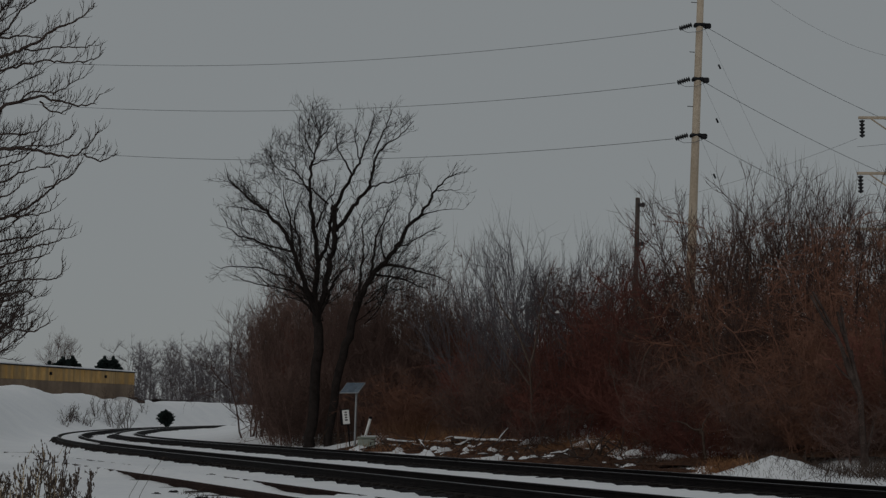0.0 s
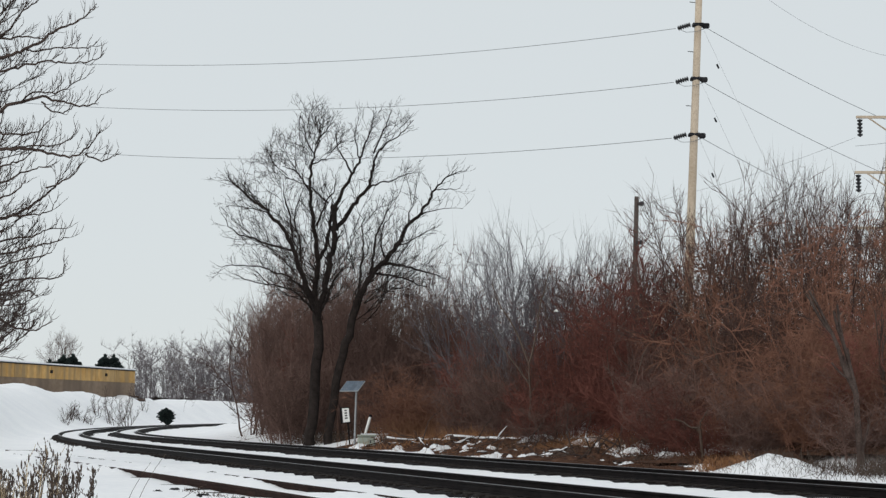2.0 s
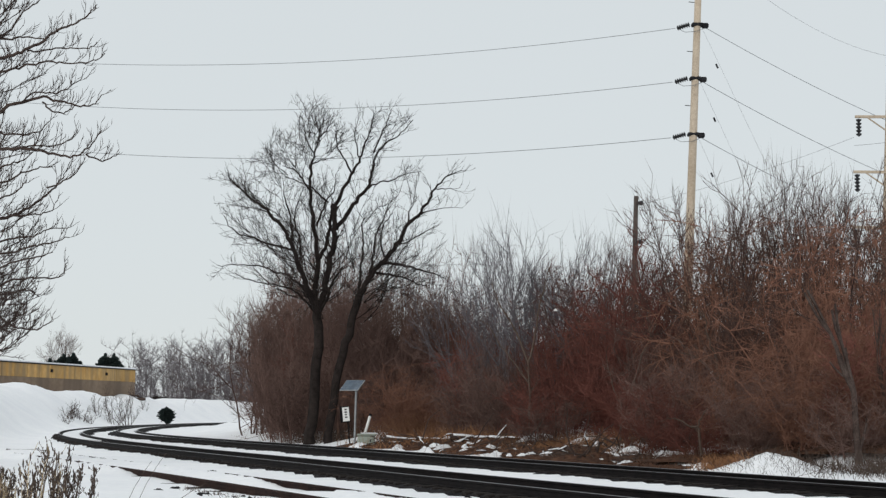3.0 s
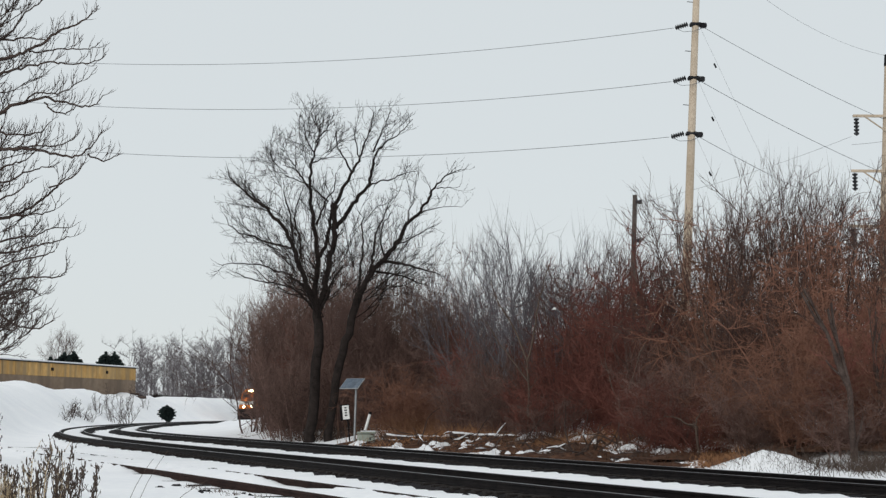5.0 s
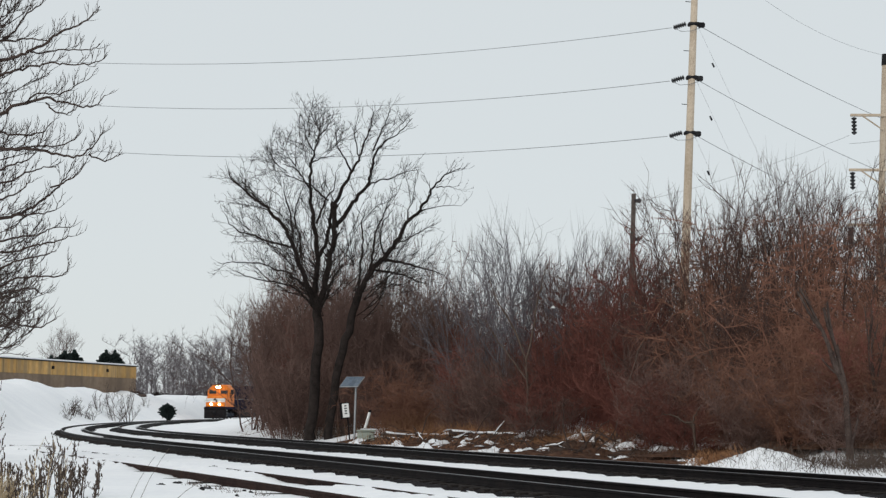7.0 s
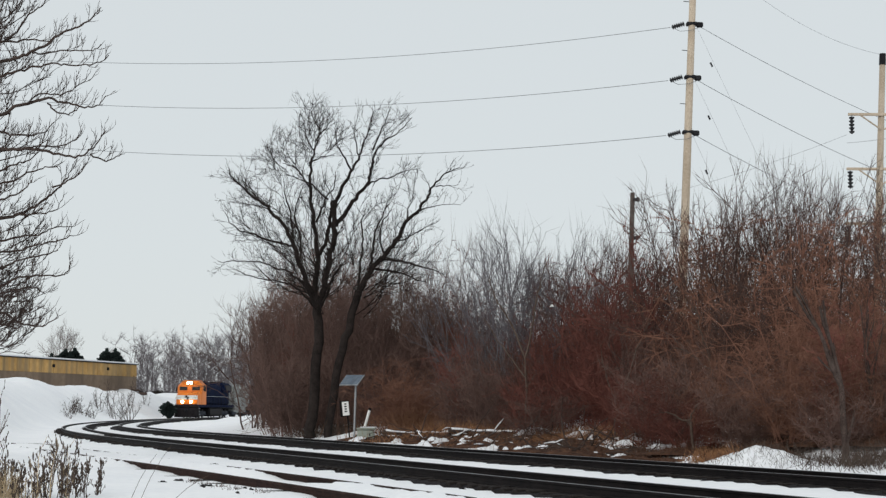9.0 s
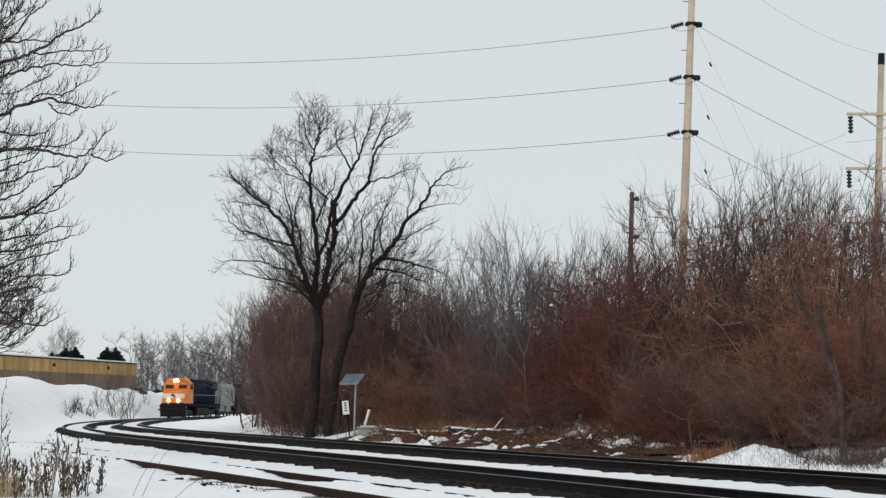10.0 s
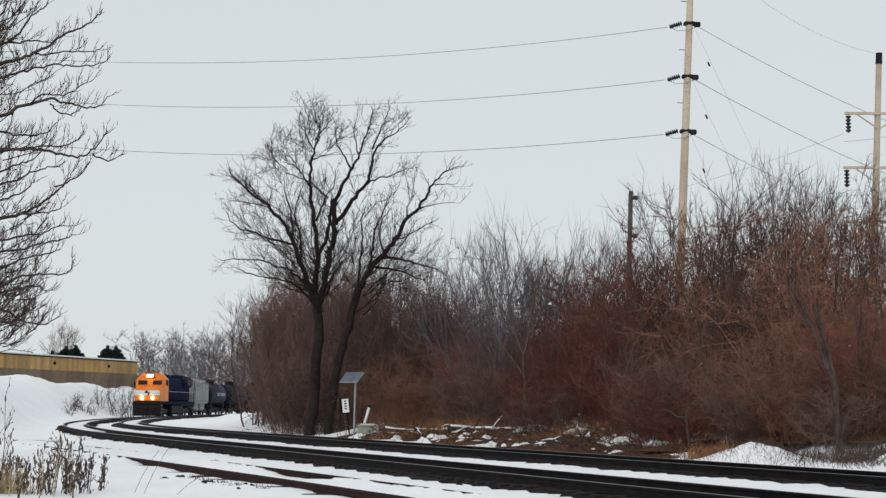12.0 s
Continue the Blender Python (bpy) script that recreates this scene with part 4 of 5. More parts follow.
def angle_pole():
    top = thing("utility_pole", "tall weathered wooden pole with dead-end insulators", "utility pole", pose(0, 0, 0))
    foot, head = np.array([10.62, 72.0, 0.0]), np.array([11.69, 72.0, 23.5])

    def on(z):
        return foot + (head - foot) * z / 23.5
    part("shaft", Geo().tube([on(z) for z in (-0.3, 6, 12, 18, 23.5)], [0.235, 0.215, 0.19, 0.165, 0.145], 14, True), POLE, top, "pale weathered wood", smooth=True)
    for z in (19.45, 16.95, 14.38):
        c = on(z)
        clamp = part("clamp", Geo().box(c, (0.52, 0.36, 0.16), 0.04).box(c + np.array([0.36, -0.05, -0.05]), (0.30, 0.22, 0.24), 0.06), STEEL_DARK, top, "black steel band and bracket")
        part("insulator", bells(c + np.array([-0.34, 0, 0.02]), c + np.array([-0.92, 0.1, -0.14]), 6, 0.125), PORCELAIN, top, "black dead-end insulator string")
        part("jumper", Geo().tube([c + np.array([-0.9, 0.1, -0.14]), c + np.array([-0.55, 0, -0.34]), c + np.array([-0.1, -0.25, -0.36]), c + np.array([0.4, -0.1, -0.15])], 0.012, 4), WIRE, top)
        guy_end = np.array([c[0] + 10.5 * z / 19.45, c[1] + 6, 0.3])
        guy = part("guy_wire", Geo().tube([c + np.array([0.2, 0, -0.1]), guy_end], 0.005, 4), WIRE, top, "thin steel guy wire")
        d = unit(guy_end - c)
        part("guy_insulator", Geo().tube([c + d * 2.0, c + d * 2.22], 0.045, 8, True), PORCELAIN, guy)
    for z in (20.5, 18.2, 15.7):
        part("step_bolt", Geo().tube([on(z) + np.array([-0.15, 0, 0]), on(z) + np.array([-0.42, 0, 0.02])], 0.018, 5), STEEL_DARK, top)


angle_pole()
strand("power_line", "grey power line sagging across the sky", (10.52, 72.1, 19.31), (-44.5, 96, 25.2), 2.15)
strand("power_line", "grey power line sagging across the sky", (10.40, 72.1, 16.81), (-44.5, 96, 23.0), 2.15)
strand("power_line", "grey power line sagging across the sky", (10.28, 72.1, 14.24), (-44.5, 96, 20.6), 2.15)
strand("power_line", "grey power line running down to the next pole", (11.75, 72.0, 19.40), (37.8, 95, 15.6), 0.9)
strand("power_line", "grey power line running down to the next pole", (11.65, 72.0, 16.85), (37.8, 95, 12.4), 0.9)
strand("power_line", "grey power line running down to the next pole", (11.50, 72.0, 14.30), (37.8, 95, 9.2), 0.9)


def arm_pole():
    top = thing("utility_pole", "wooden pole with braced crossarms and hanging insulators", "utility pole")
    foot, head = np.array([20.55, 76.0, 0.0]), np.array([21.42, 76.0, 18.95])

    def on(z):
        return foot + (head - foot) * z / 18.95
    part("shaft", Geo().tube([on(z) for z in (-0.3, 6, 12, 18.95)], [0.21, 0.19, 0.165, 0.14], 14, True), POLE, top, "pale weathered wood", smooth=True)
    part("cap", Geo().tube([on(18.45), on(19.0)], [0.17, 0.16], 10, True), STEEL_DARK, top)
    for z in (15.95, 13.28, 10.62):
        c = on(z)
        part("crossarm", Geo().box(c + np.array([0, -0.16, 0.02]), (3.3, 0.11, 0.13), 0.015), POLE, top, "squared timber crossarm")
        for sgn in (-1, 1):
            part("brace", Geo().box((0, 0, 0), (1.35, 0.03, 0.07), 0.01, pose(c[0] + sgn * 0.62, c[1] - 0.19, c[2] - 0.34, 0, -sgn * 35, 0)), POLE, top)
            e = c + np.array([sgn * 1.48, -0.16, -0.08])
            part("insulator", bells(e, e + np.array([0, 0, -0.86]), 5, 0.14), PORCELAIN, top, "black hanging insulator string")


def far_pole():
    top = thing("utility_pole", "dark wooden pole rising out of the thicket", "utility pole")
    foot, head = np.array([10.2, 88.0, 0.0]), np.array([10.62, 88.0, 13.75])
    part("shaft", Geo().tube([foot, (foot + head) / 2, head], [0.17, 0.15, 0.125], 12, True), POLE_DARK, top, "dark weathered wood", smooth=True)
    for z in (13.35, 11.2):
        c = foot + (head - foot) * z / 13.75
        part("insulator", Geo().box(c + np.array([0.18, -0.05, 0]), (0.36, 0.2, 0.2), 0.06).lathe(c + np.array([0.3, -0.05, -0.12]), [(0.06, 0), (0.11, 0.06), (0.11, 0.2), (0.05, 0.26)], 2, 10), PORCELAIN, top)


arm_pole()
far_pole()
strand("power_line", "thin power line between two poles", (19.6, 76, 15.0), (10.8, 88, 13.3), 0.25, 0.009)
strand("power_line", "thin power line between two poles", (22.6, 75.9, 15.0), (19.6, 76, 14.6), 0.05, 0.009)
strand("power_line", "thin ground wire between the pole tops", (21.4, 76, 18.95), (11.62, 72, 23.4), 0.9, 0.007)


# ---- trackside equipment ----
def solar_unit():
    u = thing("solar_post", "tilted solar panel on a thin steel post beside the track", "solar panel", pose(-4.85, 76.0, 0.1))
    part("post", Geo().tube([(0.70, 0, -0.3), (0.73, 0, 1.3), (0.77, 0, 2.75)], 0.05, 10, True), GALV, u, "thin grey steel post")
    across, slope = Vector((1.0, -0.65, 0)).normalized(), Vector((0.35, 0.54, 0.54)).normalized()
    facing = across.cross(slope)
    m = Matrix((across, slope, facing)).transposed().to_4x4()
    m.translation = (0.58, 0.0, 2.92)
    pan = part("panel", Geo().box((0, 0, 0), (1.08, 0.76, 0.05), 0.012, m), GALV, u, "aluminium panel frame")
    for i in range(4):
        for j in range(3):
            part("cell", Geo().box((-0.384 + i * 0.256, -0.238 + j * 0.238, 0.028), (0.247, 0.23, 0.012), 0.004, m), CELL, pan)
    part("bracket", Geo().box((0.76, 0.05, 2.72), (0.10, 0.26, 0.22), 0.02), GALV, u)


def cabinet():
    c = thing("equipment_box", "pale green metal equipment box beside the track", "equipment box", pose(-3.55, 75.2, 0.12))
    part("body", Geo().box((0, 0, 0.28), (0.80, 0.62, 0.60), 0.05), BOX_GREEN, c, "pale green painted steel")
    part("lid", Geo().box((0.02, 0, 0.61), (0.88, 0.70, 0.09), 0.03), BOX_GREEN, c)
    part("snow_cap", Geo().box((0.1, 0.02, 0.68), (0.72, 0.5, 0.05), 0.025), SNOW_CRUST, c, "thin snow on the lid")
    part("latch", Geo().box((0.2, -0.32, 0.34), (0.05, 0.03, 0.14), 0.01), STEEL_DARK, c)


def sign():
    sg = thing("track_sign", "narrow white trackside sign leaning on a dark post", "sign", pose(-4.42, 76.6, 0.0, 0, -6, 0))
    part("post", Geo().box((0.05, 0.06, 0.75), (0.07, 0.06, 2.1), 0.01), BLACK, sg, "dark post")
    part("back", Geo().box((-0.05, 0.02, 1.68), (0.46, 0.03, 0.76), 0.01), BLACK, sg, "black board")
    part("face", Geo().box((0.0, -0.004, 1.68), (0.32, 0.02, 0.66), 0.005), WHITE, sg, "white face")
    for i, w in enumerate((0.10, 0.12, 0.10, 0.12)):
        part("mark", Geo().box((0.0, -0.018, 1.90 - i * 0.12), (w, 0.008, 0.06), 0.002), BLACK, sg, "dark bar")


solar_unit()
cabinet()
sign()
stake = thing("marker_stake", "leaning white plastic marker stake", "marker stake", pose(-3.95, 75.8, -0.05, 0, 14, 0))
part("tube", Geo().tube([(0.08, 0, 0.2), (0.12, 0, 1.75)], 0.065, 10, True), WHITE, stake, "white plastic tube")
part("cap", Geo().tube([(0.12, 0, 1.72), (0.122, 0, 1.84)], 0.07, 10, True), BLACK, stake)


def log(x, y, length, r, turn, snowy, tilt=2):
    lg = thing("log", "snow-topped fallen log in the brush", "log", pose(x, y, level(x, y) + r * 0.8, 0, tilt, turn), "logs beside the track")
    rng_ = np.random.default_rng(int(abs(x * 31 + y * 7)))
    pts = np.stack([np.linspace(-length / 2, length / 2, 6), rng_.normal(0, r * 0.3, 6), rng_.normal(0, r * 0.2, 6)], 1)
    part("trunk", Geo().tube(pts, r, 8, True), BARK, lg, smooth=True)
    if snowy:
        part("snow_cap", Geo().tube(pts * np.array([0.92, 1, 1]) + np.array([0, 0, r * 0.55]), r * 0.75, 7, True), SNOW_CRUST, lg, "snow on top", smooth=True)


for a in ((-1.4, 74.2, 2.6, 0.10, 3, True), (-0.3, 73.2, 1.9, 0.08, 20, True), (1.6, 70.6, 2.6, 0.13, 12, True), (2.6, 69.4, 1.4, 0.12, -14, True), (0.6, 70.8, 1.0, 0.07, 60, True), (3.4, 66.5, 1.8, 0.09, 25, True), (-1.0, 72.6, 1.2, 0.06, 50, True), (4.8, 63.8, 1.5, 0.08, 30, True), (6.4, 59.6, 1.2, 0.08, 40, True)):
    log(*a[:5], a[5], 4)


def heap(name, label, category, x, y, rx, ry, h, mat, seed, at_turn=0):
    """A low uneven mound."""
    rng_ = np.random.default_rng(seed)
    n, k = 18, 7
    verts, faces = [], []
    ph = rng_.random(4) * 6.28
    for j in range(k):
        q = j / (k - 1)
        for i in range(n):
            a = 6.283 * i / n
            w = 1 + 0.22 * math.sin(2 * a + ph[0]) + 0.13 * math.sin(5 * a + ph[1]) + 0.06 * rng_.normal()
            verts.append((math.cos(a) * rx * w * (1 - q), math.sin(a) * ry * w * (1 - q), h * (1 - (1 - q)**2) * (1 + 0.10 * rng_.normal() * (q < 1)) * (1 + 0.3 * math.sin(3 * a + ph[2]) * (1 - q)) - 0.06))
    for j in range(k - 1):
        for i in range(n):
            faces.append((j * n + i, j * n + (i + 1) % n, (j + 1) * n + (i + 1) % n, (j + 1) * n + i))
    return solid(name, Geo().add(verts, faces), mat, label, category, pose(x, y, level(x, y), 0, 0, at_turn), smooth=True)


for i, (x, y, rx, ry, h) in enumerate(((1.2, 69.0, 0.9, 0.6, 0.18), (2.4, 67.4, 1.1, 0.5, 0.18), (-0.4, 71.4, 0.7, 0.5, 0.2), (3.9, 64.6, 0.9, 0.5, 0.3), (5.6, 61.5, 1.0, 0.5, 0.35), (0.2, 72.6, 0.6, 0.5, 0.25), (7.1, 57.2, 0.8, 0.5, 0.35), (11.9, 40.5, 0.7, 0.5, 0.3), (7.2, 52.0, 0.8, 0.4, 0.25), (-1.8, 75.3, 0.8, 0.4, 0.2))):
    heap("snow_bank", "small bank of old snow at the edge of the brush", "snow bank", x, y, rx, ry, h, SNOW_CRUST, i)


def grass(name, label, x, y, rx, ry, n, tall, mat, seed, w=0.012, lean=0.35):
    """Dry blades, each a thin tapered strip with a bend."""
    rng_ = np.random.default_rng(seed)
    geo = Geo()
    px, py = x + rng_.normal(0, rx, n), y + rng_.normal(0, ry, n)
    pz = height(px, py)
    for i in range(n):
        d = (rng_.normal(0, lean), rng_.normal(0, lean), 1)
        pts, _ = shoot(rng_, (px[i] - x, py[i] - y, pz[i] - 0.05), d, tall * rng_.uniform(0.5, 1.1), 3, 0.15, -0.12)
        geo.tube(pts, [w, w * 0.8, w * 0.6, w * 0.2], 3)
    return solid(name, geo, mat, label, "grass", pose(x, y, 0), kind="stuff")


grass("dry_grass", "matted orange-brown dry grass at the track edge", 6.3, 59.5, 1.0, 0.8, 700, 0.75, GRASS_DRY, 1, lean=0.7)
grass("dry_grass", "matted orange-brown dry grass at the track edge", 4.6, 62.5, 0.9, 0.9, 400, 0.6, GRASS_DRY, 2, lean=0.7)
grass("dry_grass", "dry brown grass on the snow heap", 7.9, 45.6, 0.35, 0.6, 900, 0.4, GRASS_DRY, 3, lean=0.8)
grass("dry_grass", "tall tawny dry grass and brush beside the equipment box", -0.9, 79.0, 1.3, 0.8, 1400, 1.5, TAWNY, 4, 0.009, 0.4)
grass("dry_grass", "tawny dry grass under the brush", 1.6, 72.5, 2.2, 1.2, 900, 0.8, GRASS_DRY, 5, lean=0.5)
grass("dry_grass", "brown dead weeds along the brush", 10.6, 55.0, 2.5, 1.5, 1200, 0.8, WEED, 6, lean=0.5)
grass("dry_grass", "brown dead weeds along the brush", -5.6, 86.0, 1.2, 1.4, 700, 0.8, WEED, 7, lean=0.4)


rng = np.random.default_rng(31)
for i in range(56):
    y = 75.0 - 31 * i / 55 + rng.normal(0, 0.3)
    if y < 45.5:
        continue
    near = 5.0 if y > 55 else 3.3
    x, y = BRANCH.at(BRANCH.of_y(y), -(near + 2.6 * rng.random()))
    heap("leaf_mound", "low mound of dead leaves and dirt beside the track", "leaf mound", x, y, rng.uniform(0.9, 1.6), rng.uniform(0.7, 1.2), rng.uniform(0.10, 0.28), LITTER, 100 + i, rng.uniform(0, 180))
for i in range(64):
    y = 75.0 - 27 * rng.random()
    x, y = BRANCH.at(BRANCH.of_y(y), -(3.6 + 4.4 * rng.random()))
    rx = rng.uniform(0.10, 0.5)
    heap("snow_lump", "small lump of snow caught among the leaves", "snow lump", x, y, rx, rx * 0.5, 0.10 + rx * 0.22, SNOW_CRUST, 140 + i, rng.uniform(0, 180)).location.z += rng.uniform(0.03, 0.14)
for i in range(80):
    y = 75.0 - 26 * rng.random()
    x, y = BRANCH.at(BRANCH.of_y(y), -(4.2 + 4.0 * rng.random()))
    st = thing("fallen_branch", "fallen dead branch in the trackside litter", "branch", pose(x, y, level(x, y) + 0.12), "fallen branches")
    d = (rng.normal(0, 1), rng.normal(0, 0.4), abs(rng.normal(0.1, 0.25)))
    line_, _d = shoot(rng, (0, 0, 0.05), d, rng.uniform(0.7, 2.0), 5, 0.3, 0.0)
    part("wood", Geo().tube(line_, np.linspace(0.03, 0.012, 6), 6), BARK, st)
    if rng.random() < 0.25:
        part("snow_cap", Geo().tube(line_[1:4] + np.array([0, 0, 0.025]), [0.012, 0.035, 0.012], 6), SNOW_CRUST, st, "snow on top")
grass("dry_grass", "matted dead grass along the foot of the brush", 5.4, 60.5, 1.6, 2.2, 1300, 0.55, TAWNY, 14, lean=0.7)
grass("dry_grass", "matted dead grass along the foot of the brush", 2.4, 67.0, 1.4, 2.4, 1000, 0.5, TAWNY, 15, lean=0.7)
grass("dry_grass", "matted dead grass along the foot of the brush", 7.4, 51.0, 0.9, 2.6, 1400, 0.5, LITTER, 16, lean=0.7)
for i in range(22):
    x, y = 8.6 + 5.0 * rng.random(), 45.4 + 4.6 * rng.random()
    heap("leaf_mound", "low mound of dead leaves and dirt under the brush", "leaf mound", x, y, rng.uniform(0.9, 1.5), rng.uniform(0.8, 1.2), rng.uniform(0.22, 0.38), LITTER, 240 + i, rng.uniform(0, 180))
for i in range(9):
    x, y = BRANCH.at(BRANCH.of_y(73 - 3.0 * i), -(4.6 + 2.2 * rng.random()))
    grass("dry_grass", "tuft of rust-brown dead grass in the litter", x, y, 0.35, 0.5, 150, 0.5, GRASS_DRY if i % 2 else WEED, 280 + i, 0.010, 0.6)
for x, y, z in ((9.15, 55.2, 3.2), (4.6, 66.0, 6.0)):
    heap("plastic_scrap", "scrap of white plastic caught in the brush", "litter", x, y, 0.09, 0.05, 0.09, WHITE, int(x)).location.z = z


# ---- weeds at the near left edge ----
def weed(x, y, tall, seed, mat=None):
    rng_ = np.random.default_rng(seed)
    w = thing("dead_weed", "dry brown branching weed with dark buds in snow", "weed", pose(x, y, level(x, y)), "weeds in the snow")
    stalk, heads = Geo(), Geo()
    pts, _ = shoot(rng_, (0, 0, -0.1), (rng_.normal(0.05, 0.16), rng_.normal(0, 0.14), 1), tall, 6, 0.07, 0.03)
    stalk.tube(pts, np.linspace(0.009, 0.004, 7), 4)

    def bud(e, r, h):
        heads.lathe(e, [(r * 0.3, -h), (r, -h * 0.3), (r * 0.9, h * 0.4), (r * 0.25, h)], 2, 4)
    for i in range(int(7 + rng_.integers(7))):
        k = rng_.integers(1, 7)
        tw, d = shoot(rng_, pts[k], (rng_.normal(0, 0.55), rng_.normal(0, 0.55), 0.9), tall * rng_.uniform(0.10, 0.30), 3, 0.2, 0.15)
        stalk.tube(tw, [0.005, 0.004, 0.004, 0.003], 3)
        for e in tw[1:]:
            if rng_.random() < 0.8:
                bud(e + rng_.normal(0, 0.008, 3), rng_.uniform(0.005, 0.011), rng_.uniform(0.012, 0.034))
    bud(pts[-1], 0.014, 0.07)
    part("stalk", stalk, mat or WEED, w)
    part("seed_head", heads, WEED, w, "dark dry buds", kind="stuff")


rng = np.random.default_rng(77)
for i in range(112):
    x = -8.2 + 2.15 * rng.random()**1.25
    y = 27.2 + rng.normal(0, 0.9)
    weed(x, y, rng.uniform(0.40, 0.92) * (1.2 if x < -7.75 or -6.8 < x < -6.3 else 0.75), 300 + i, STRAW if rng.random() < 0.2 else None)
weed(-7.60, 27.0, 1.75, 290)
weed(-7.78, 27.3, 1.35, 291)
grass("straw_tuft", "pale straw-coloured grass tuft in the snow", -7.65, 27.0, 0.3, 0.3, 420, 0.6, STRAW, 9, 0.006, 0.4)
for x, y, tall, lx in ((-5.35, 27.5, 0.75, 0.42), (-5.15, 27.3, 0.9, 0.5), (-4.55, 27.0, 0.45, 0.7)):
    b = thing("reed", "single thin bent reed standing in snow", "reed", pose(x, y, level(x, y)), "reeds in the snow")
    part("stalk", Geo().tube([(0, 0, -0.05), (lx * 0.36, 0, tall * 0.4), (lx * 0.7, 0.05, tall * 0.75), (lx, 0.1, tall)], [0.0045, 0.004, 0.0035, 0.003], 4), WEED, b)

grass("dead_stalk", "sparse dead stalks poking out of the snow heap", 8.8, 43.6, 0.9, 0.8, 420, 0.38, WEED, 18, 0.006, 0.5)
grass("dead_stalk", "sparse dead stalks poking out of the snow", 10.4, 42.4, 0.8, 0.8, 320, 0.5, WEED, 19, 0.007, 0.4)
for i, (x, y, rx) in enumerate(((-6.4, 44.0, 0.55), (-5.7, 34.7, 0.6), (-4.6, 31.5, 0.5), (-3.8, 30.4, 0.4), (0.57, 31.8, 0.4), (-12.4, 52.0, 0.5))):
    for k in range(3):
        heap("ballast_patch", "patch of dark ballast showing through the snow", "gravel", x + rng.normal(0, 0.14), y + rng.normal(0, 0.4), rx * rng.uniform(0.15, 0.3), rx * rng.uniform(0.4, 0.8), 0.085, BALLAST, 210 + 7 * i + k, rng.uniform(10, 40))
for i, (x, y) in enumerate(((-5.3, 34.2), (-4.9, 33.2), (-4.4, 31.6), (-3.9, 30.6), (-3.3, 29.6))):
    grass("dead_stalk", "dark flattened dead stalks melting out of the snow", x, y, 0.10, 0.30, 60, 0.15, WEED, 260 + i, 0.010, 1.0)
log(-17.2, 66.0, 1.1, 0.04, 8, False)
log(-16.2, 65.0, 0.8, 0.035, -12, False)

grass("dead_stalk", "brown dead weeds along the brush", 11.6, 41.4, 0.9, 1.0, 900, 0.7, WEED, 20, 0.009, 0.45)

# ---- the bank beyond the curve ----
for i, (x, y, tall, stems) in enumerate(((-36.6, 188, 5.6, 9), (-37.2, 183, 4.2, 7), (-38.3, 170, 1.7, 9), (-38.6, 167, 2.0, 7), (-39.8, 186, 3.2, 5), (-39.5, 215, 2.6, 3), (-37.6, 172, 1.4, 9), (-37.2, 160, 1.6, 6), (-39.0, 166, 3.0, 2))):
    brush("bank_shrub", "leafless shrub on the snowy bank", "shrub", 90 + i, tall, stems, 0.5, 0.6, 1.0, 0.22, 1, BARK, pose(x, y, level(x, y)), 0.011, 0.035, 0.15, group="shrubs on the bank")


def evergreen(name, label, x, y, r, tall, seed, squat=False):
    """Short drooping boughs, each a bunch of needles, in tiers round a stem."""
    rng_ = np.random.default_rng(seed)
    e = thing(name, label, "evergreen", pose(x, y, level(x, y)))
    part("trunk", Geo().tube([(0, 0, -0.2), (0, 0, tall * 0.9)], [0.12, 0.03], 7), BARK_DARK, e)
    geo = Geo()
    for i in range(420 if squat else 520):
        q = rng_.random()
        z = tall * (0.06 + 0.92 * q)
        reach = r * (math.sqrt(max(0.02, 1 - (2 * q - 0.9)**2)) if squat else (1.05 - q)**0.8) * rng_.uniform(0.6, 1.1)
        a = rng_.random() * 6.283
        pts, _ = shoot(rng_, (0, 0, z), (math.cos(a), math.sin(a), 0.45 - 0.6 * q if squat else -0.05), reach, 3, 0.12, 0.03)
        geo.tube(pts, np.array([0.10, 0.17, 0.13, 0.02]) if r < 1.5 else np.array([0.2, 0.34, 0.32, 0.16]), 3)
    part("foliage", geo, NEEDLE, e, "dark needles")


evergreen("juniper_bush", "dark round evergreen bush on the snow by the track", -35.1, 205, 1.25, 2.3, 1, True)
heap("snow_patch", "patch of snow caught on the dark bush", "snow heap", -35.3, 203.6, 0.5, 0.2, 0.5, SNOW_CRUST, 33)
log(-41.6, 221, 1.6, 0.2, 10, False)
log(-42.3, 221, 1.2, 0.18, 40, False)

# ---- the long low building behind the bank ----
bld = thing("warehouse", "long low ochre warehouse with a snow-edged flat roof", "building")
b0, b1 = np.array([-66.0, 137.0]), np.array([-43.4, 227.0])
ln = float(np.linalg.norm(b1 - b0))
bm_at = pose(*((b0 + b1) / 2), 0, 0, 0, math.degrees(math.atan2(b1[1] - b0[1], b1[0] - b0[0])))
bld.matrix_basis = bm_at
part("lower_wall", Geo().box((0, 12, 2.9), (ln, 24, 6.2), 0.02), WALL_TAN, bld, "brownish tan lower wall")
rng = np.random.default_rng(8)
n_panel = 30
for i in range(n_panel):
    w = ln / n_panel
    part("wall_panel", Geo().box((-ln / 2 + w * (i + 0.5), 12 + rng.normal(0, 0.012), 6.82), (w - 0.05, 24.06, 1.66), 0.03), WALL_OCHRE, bld, "ochre metal panel" if i == 0 else "")
part("roof", Geo().box((0, 12, 7.70), (ln + 0.3, 24.4, 0.12), 0.03), STEEL_DARK, bld, "flat roof edge")
